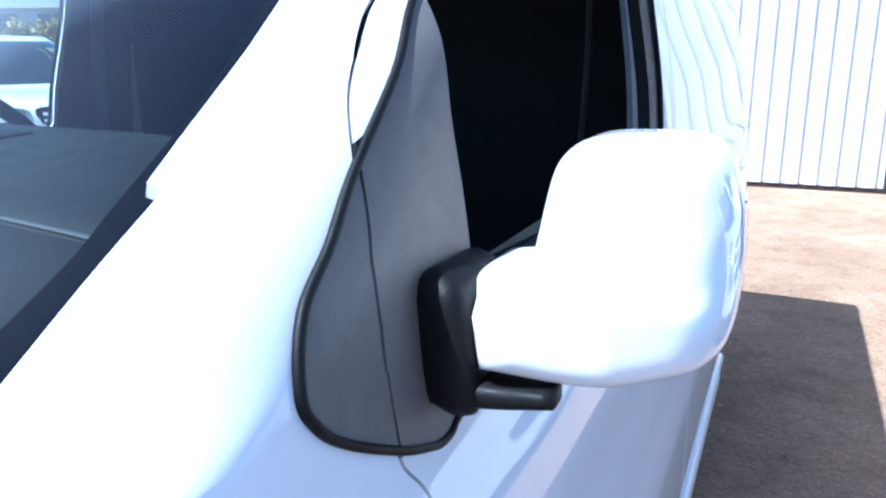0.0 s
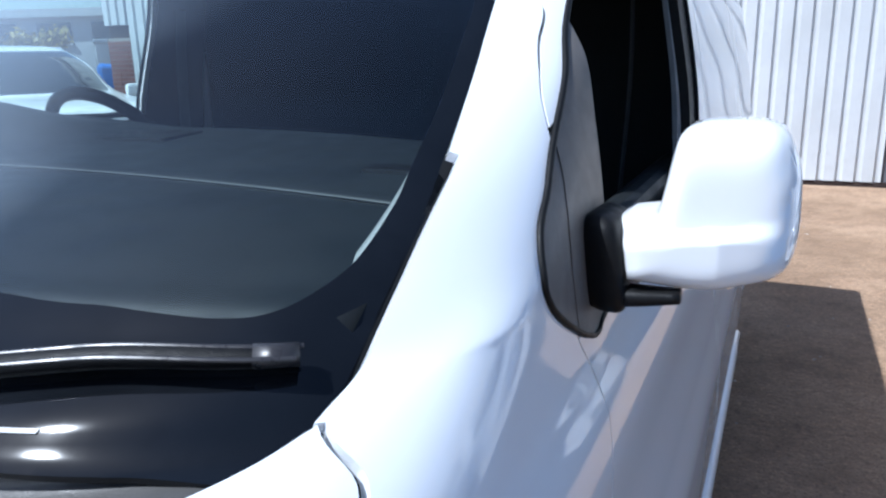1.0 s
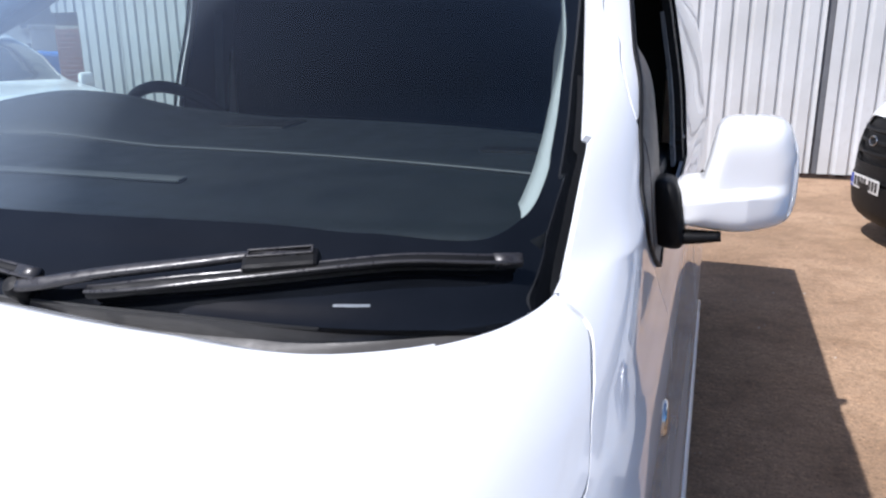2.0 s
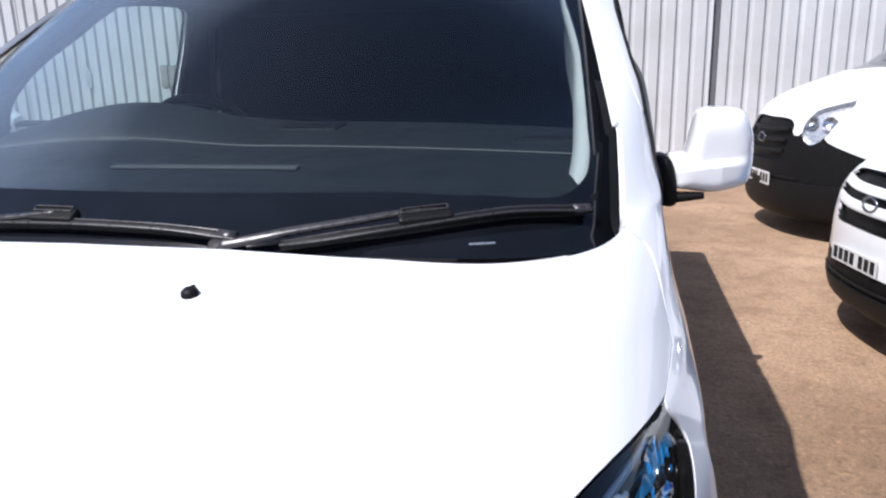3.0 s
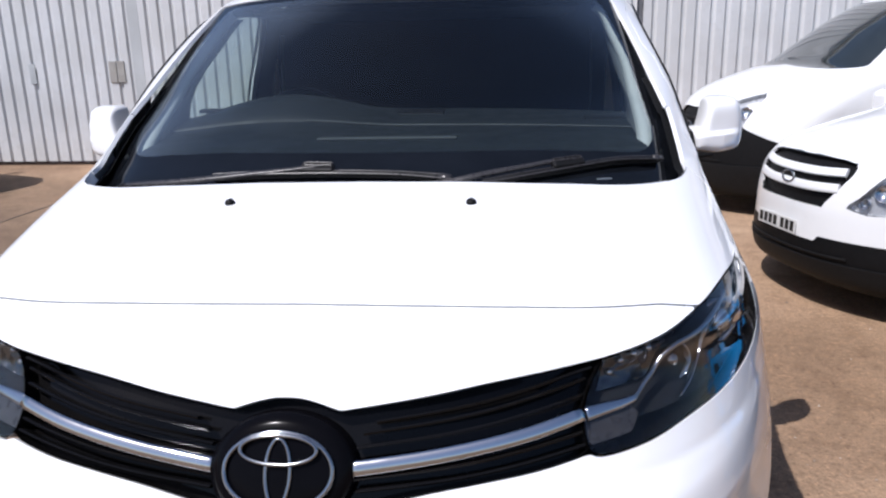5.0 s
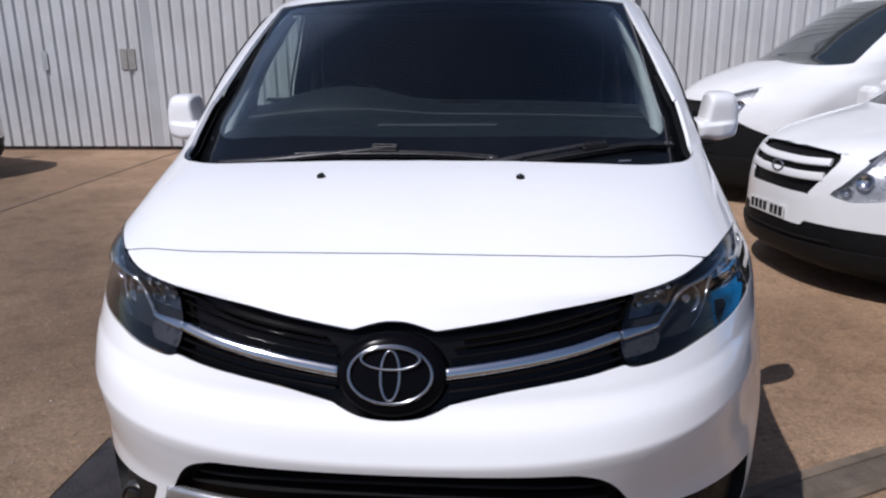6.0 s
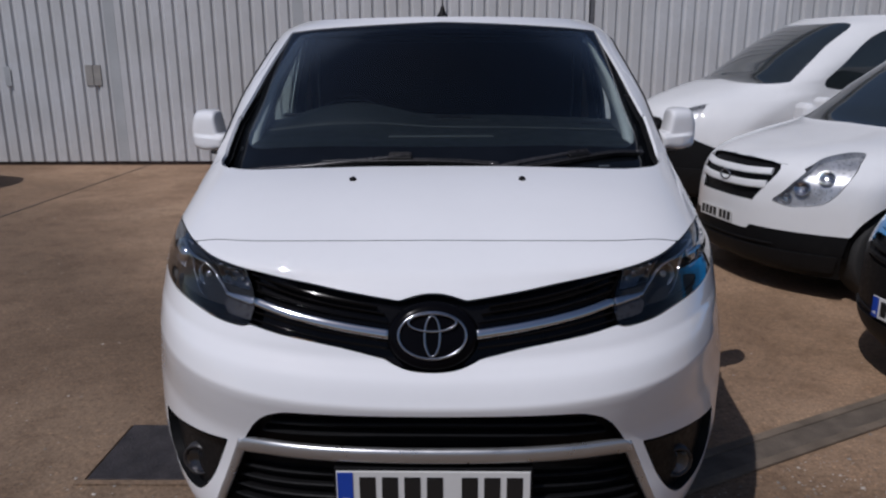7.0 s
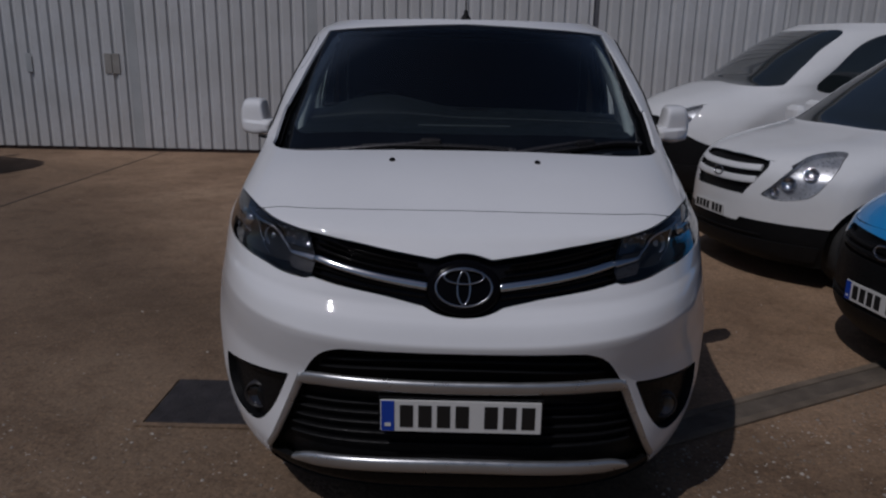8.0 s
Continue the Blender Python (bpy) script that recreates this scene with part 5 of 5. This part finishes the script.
# ---- neighbouring vehicles ----
def neighbour(name, label, m, s, paint, screen, lamp, grille, belt, tyre_y, plate=None, lower=0.0, windows=(), slats=3, plate_x=0.0, category="van", plate_mark=(4, 3), group="", bar=0.034, plate_size=1.0, lip=0.345, band=False, slat_paint=None):
    """A parked vehicle: painted skin, dark lower bumper, glass, lamps, grille, wheels."""
    car = thing(name, label, category, m, group)
    sc = s.region(screen, sharp=(0, len(screen) - 1))
    lp = s.region(lamp)
    gr = s.region(grille, sharp=(0, len(grille) - 1))
    wins = [s.region(w, on_side=True) for w in windows]
    r = 0.335
    arches = union(*[arch(y, r, r + 0.065) for y in tyre_y])
    low = lambda A, V, P: np.maximum(P[..., 2] - (lower(np.abs(P[..., 0])) if callable(lower) else lower), P[..., 1] - tyre_y[0])
    bon = s.region(belt, sharp=(0, len(belt) - 1))
    floor_cut = lambda A, V, P: s.low + 0.03 - P[..., 2]
    s.sheet("body", meet(outside(sc, lp, gr, arches, bon, *wins), outside(low, gap=0.003), floor_cut), paint, car)
    s.sheet("bonnet", minus(bon, sc, lp, gr, gap=0.003), paint, car)
    s.sheet("lower_bumper", minus(low, arches, gr, lp, gap=0.0), PLASTIC, car, "black plastic lower bumper", lift=0.002)
    edge = lambda A, V, P: np.maximum(np.maximum(P[..., 2] - lip, s.low + 0.05 - P[..., 2]), P[..., 1] - tyre_y[0] + 0.42)
    s.sheet("bumper_lip", minus(edge, arches, gap=0.0), BUMPER, car, "dark grey bumper lip", lift=0.016, rim=0.014)
    q = smooth_line(((-.52, lip + .035), (-.2, lip + .030), (.2, lip + .030), (.52, lip + .035)), 8)
    part("intake_slat", sweep(s.on(q, 0.006), oval(0.016, 0.014, 8, 3), s.normal(*q.T)), BUMPER, car)
    s.sheet("windscreen", minus(sc, gap=0.003), DARK_GLASS, car, "dark reflecting windscreen", lift=-0.004)
    for w in wins:
        for hand in (1, -1):
            s.sheet("side_window", meet(minus(w, gap=0.003), lambda A, V, P, h=hand: -A * h), DARK_GLASS, car, "dark reflecting side glass", lift=-0.005)
    g = s.sheet("grille", gr, PLASTIC, car, "black grille", lift=-0.03, rim=-0.03)
    zs = [q[1] for q in grille]
    x1 = max(q[0] for q in grille)
    for k in range(slats):
        z = min(zs) + (max(zs) - min(zs)) * (k + 1) / (slats + 1) + (0.028 if bar > 0.05 else 0.0)
        q = smooth_line(((-x1 * .93, z), (-x1 * .4, z - .012), (x1 * .4, z - .012), (x1 * .93, z)), 8)
        part("slat", sweep(s.on(q, -0.004), oval(bar, 0.024, 10, 3), s.normal(*q.T)), slat_paint or paint, g)
    boss = s.point(0.0, (min(zs) + max(zs)) / 2)
    part("badge", ring(Vector(boss) + Vector((0, -.012, 0)), (0, -1, .1), .062, .036, .014, 28), EMBLEM, car, "oval chrome badge", smooth=True)
    for hand in (1, -1):
        one = s.region(lamp, hand=hand, grow=-0.003)
        h = s.sheet("headlight", one, LENS, car, "clear-lensed headlamp", lift=0.001, rim=0.004, refine=2)
        h.visible_shadow = False
        s.sheet("reflector", one, REFLECTOR_FAR, h, "chrome reflector", lift=-0.045, rim=-0.044)
        cx = sum(q[0] for q in lamp) / len(lamp)
        cz = sum(q[1] for q in lamp) / len(lamp)
        for dx, dz, rr in (((-.105, -.105, .030), (-.035, -.03, .050), (.045, .06, .052)) if bar > .05 else ((-.07, 0, .05), (.05, 0, .06))):
            n = s.normal(hand * (cx + dx), cz + dz)
            mm = ahead(n, s.on([(hand * (cx + dx), cz + dz)], -0.035)[0])
            part("bowl", lathe([(0.0, -.012), (rr * .5, -.008), (rr * .85, .006), (rr, .018), (rr * 1.1, .0)], 24, mm), CHROME, h, smooth=True)
        base = s.point(np.array(s.along(tyre_y[0] + .62, 1.12)), 1.12)
        mir = part("door_mirror", box(bmesh.new(), (.20, .12, .19), pose(hand * (base[0] + .13), base[1], 1.16), .045), paint, car, "door mirror")
        part("mirror_foot", box(bmesh.new(), (.10, .06, .05), pose(hand * (base[0] + .02), base[1] + .01, 1.09), .015), PLASTIC, mir)
    s.roof(car, paint)
    s.back(car, paint)
    half = float(s.side_x(.45)) - .13
    for y in tyre_y:
        for x in (half, -half):
            wheel(car, x, y, r, .21, .215)
    if plate:
        number_plate(car, pose(plate_x, float(s.nose_y(plate)) - 0.010, plate, 0, 0, 0) @ Matrix.Scale(plate_size, 4), plate_mark, band=band)
    return car


def people_carrier():
    s = Coachwork(
        0.18, 1.86, 5.0,
        curve(((.18, .12), (.26, .03), (.42, 0), (.62, 0), (.78, .02), (.88, .06), (.95, .14), (1.00, .25), (1.06, .50), (1.12, .82), (1.16, 1.0), (1.3, 1.2), (1.6, 1.65), (1.8, 2.0), (1.86, 2.2))),
        curve(((.18, .82), (.4, .885), (.8, .89), (.95, .87), (1.1, .85), (1.2, .84), (1.5, .80), (1.8, .71), (1.86, .66))),
        curve(((.18, .40), (.5, .44), (.8, .50), (.95, .64), (1.06, .90), (1.16, 1.25), (1.5, 1.8), (1.8, 2.35), (1.86, 2.6))),
        curve(((.18, .86), (.4, .93), (.9, .94), (1.15, .92), (1.5, .86), (1.8, .77), (1.86, .70))),
        curve(((.18, 3), (.9, 3.2), (1.1, 4), (1.3, 5), (1.86, 6))), curve(((.18, .35), (1.0, .35), (1.2, .3), (1.86, .3))), rows=110, cols=44, side_cols=40)
    return neighbour(
        "people_carrier", "white people carrier with slatted grille and black lower bumper", pose(2.10, 3.84, 0, 0, 0, -78), s, PAINT_FAR,
        ((-.2, 1.17), (0, 1.17), (.5, 1.165), (.78, 1.18), (.80, 1.25), (.74, 1.5), (.64, 1.78), (.3, 1.8), (-.2, 1.8)),
        ((.475, .69), (.53, .668), (.60, .657), (.70, .675), (.76, .705), (.80, .785), (.808, .87), (.785, .945), (.726, 1.019), (.65, 1.03), (.592, .99), (.598, .89), (.54, .765)),
        ((-.1, .665), (0, .665), (.30, .665), (.335, .675), (.44, .915), (0, .945), (-.1, .945)),
        ((-.2, .965), (.44, .935), (.56, .90), (.60, .98), (.65, 1.04), (.76, 1.03), (.82, 1.06), (.80, 1.15), (.5, 1.15), (-.2, 1.155)),
        (.80, 4.0), plate=.505, plate_x=-.045, plate_size=.82, lower=lambda x: np.where(x < .31, .448, .482), slats=2,
        windows=(((1.55, 1.18), (1.75, 1.42), (2.1, 1.68), (2.55, 1.74), (2.62, 1.3), (2.55, 1.17)), ((2.72, 1.17), (2.72, 1.74), (3.9, 1.74), (4.0, 1.2))), plate_mark=(4, 3), bar=0.056)


def works_van():
    s = Coachwork(
        0.18, 2.1, 5.2,
        curve(((.18, .10), (.3, .02), (.5, 0), (.75, .01), (.9, .04), (1.05, .10), (1.12, .165), (1.2, .31), (1.3, .58), (1.38, .86), (1.42, 1.03), (1.5, 1.17), (1.8, 1.6), (2.0, 1.95), (2.1, 2.2))),
        curve(((.18, .86), (.5, .94), (.9, .93), (1.1, .90), (1.3, .86), (1.6, .82), (2.0, .72), (2.1, .66))),
        curve(((.18, .55), (.6, .6), (1.0, .72), (1.2, .95), (1.32, 1.25), (1.6, 1.65), (2.0, 2.3), (2.1, 2.6))),
        curve(((.18, .9), (.5, .97), (1.0, .97), (1.3, .93), (1.7, .88), (2.0, .82), (2.1, .74))),
        curve(((.18, 3.2), (1.1, 3.8), (1.3, 5), (2.1, 6))), curve(((.18, .3), (2.1, .3))), rows=100, cols=40, side_cols=36)
    return neighbour(
        "works_van", "white van with large black plastic bumper beside the wall", pose(2.15, 6.85, 0, 0, 0, -78), s, PAINT_FAR,
        ((-.2, 1.415), (0, 1.415), (.5, 1.39), (.78, 1.39), (.80, 1.46), (.72, 1.75), (.62, 2.0), (.3, 2.02), (-.2, 2.02)),
        ((.47, .98), (.485, 1.05), (.50, 1.10), (.56, 1.135), (.62, 1.165), (.66, 1.15), (.675, 1.06), (.66, .95), (.645, .89), (.60, .83), (.55, .82), (.49, .88)),
        ((-.1, .66), (0, .66), (.28, .66), (.34, .70), (.37, .99), (0, 1.02), (-.1, 1.02)),
        ((-.2, 1.10), (.40, 1.08), (.46, 1.12), (.58, 1.165), (.70, 1.19), (.84, 1.24), (.82, 1.37), (.5, 1.37), (-.2, 1.395)),
        (.92, 4.1), plate=.50, lower=lambda x: .885 - .6 * np.clip(x - .6, 0, 1), slats=3, lip=.50, band=True, slat_paint=BUMPER,
        windows=(((1.7, 1.34), (1.9, 1.6), (2.3, 1.9), (2.75, 1.95), (2.8, 1.4), (2.7, 1.33)),), plate_mark=(4, 3))


def blue_van():
    s = Coachwork(
        0.18, 1.8, 4.3,
        curve(((.18, .10), (.3, .02), (.45, 0), (.65, .01), (.78, .06), (.86, .15), (.92, .3), (1.0, .65), (1.06, .95), (1.2, 1.15), (1.5, 1.55), (1.7, 1.9), (1.8, 2.1))),
        curve(((.18, .80), (.4, .87), (.8, .86), (1.0, .81), (1.2, .78), (1.5, .74), (1.8, .62))),
        curve(((.18, .5), (.6, .55), (.86, .68), (1.0, .95), (1.1, 1.2), (1.5, 1.7), (1.8, 2.4))),
        curve(((.18, .82), (.5, .89), (.9, .89), (1.1, .86), (1.5, .8), (1.8, .68))),
        curve(((.18, 3), (1.0, 3.6), (1.8, 6))), curve(((.18, .35), (1.8, .3))), rows=100, cols=40, side_cols=36)
    return neighbour(
        "small_van", "bright blue small van with black plastic bumper", pose(2.25, 1.65, 0, 0, 0, -82), s, PAINT_BLUE,
        ((-.2, 1.08), (0, 1.08), (.5, 1.075), (.70, 1.09), (.72, 1.18), (.66, 1.45), (.55, 1.72), (.3, 1.74), (-.2, 1.74)),
        ((.50, .70), (.60, .66), (.72, .68), (.80, .76), (.83, .87), (.76, .85), (.62, .79)),
        ((-.1, .62), (0, .62), (.36, .63), (.44, .67), (.44, .76), (0, .75), (-.1, .75)),
        ((-.2, .80), (.46, .79), (.60, .80), (.72, .86), (.82, .89), (.80, 1.0), (.76, 1.065), (.5, 1.06), (-.2, 1.06)),
        (.80, 3.4), plate=.425, plate_x=.04, lower=.70, slats=2, band=True, slat_paint=PLASTIC,
        windows=(((1.35, 1.08), (1.55, 1.3), (1.9, 1.58), (2.35, 1.64), (2.42, 1.2), (2.35, 1.07)),), plate_mark=(4, 3))


def utility_car():
    s = Coachwork(
        0.22, 1.78, 4.6,
        curve(((.22, .12), (.3, .04), (.5, 0), (.75, .01), (.88, .04), (.97, .12), (1.03, .3), (1.09, .75), (1.13, 1.15), (1.16, 1.3), (1.3, 1.5), (1.5, 1.78), (1.7, 2.1), (1.78, 2.4))),
        curve(((.22, .84), (.5, .92), (.9, .92), (1.05, .88), (1.2, .82), (1.5, .74), (1.78, .60))),
        curve(((.22, .4), (.6, .42), (.95, .5), (1.05, .8), (1.16, 1.55), (1.5, 2.05), (1.78, 2.7))),
        curve(((.22, .86), (.5, .95), (1.0, .95), (1.15, .91), (1.5, .80), (1.78, .66))),
        curve(((.22, 4), (1.0, 4.5), (1.2, 6), (1.78, 6))), curve(((.22, .25), (1.78, .3))), rows=90, cols=36, side_cols=36)
    return neighbour(
        "utility_car", "white tall utility car with dark windows across the yard", pose(-6.54, 7.24, 0, 0, 0, 71.5) @ Matrix.Scale(1.03, 4), s, PAINT_FAR,
        ((-.2, 1.18), (0, 1.18), (.5, 1.175), (.72, 1.19), (.73, 1.27), (.68, 1.5), (.58, 1.70), (.3, 1.72), (-.2, 1.72)),
        ((.55, .80), (.66, .78), (.80, .80), (.86, .88), (.86, .97), (.72, .96), (.58, .93)),
        ((-.1, .74), (0, .74), (.40, .75), (.48, .80), (.48, .95), (0, .95), (-.1, .95)),
        ((-.2, .985), (.46, .98), (.72, 1.0), (.84, 1.03), (.83, 1.10), (.78, 1.165), (.5, 1.16), (-.2, 1.165)),
        (.85, 3.7), plate=.52, lower=.46, slats=2,
        windows=(((1.75, 1.18), (1.95, 1.36), (2.3, 1.62), (2.75, 1.68), (2.8, 1.2)), ((2.88, 1.18), (2.88, 1.68), (3.7, 1.66), (3.9, 1.2))), category="car", plate_mark=(4, 3))


people_carrier()
works_van()
blue_van()
utility_car()
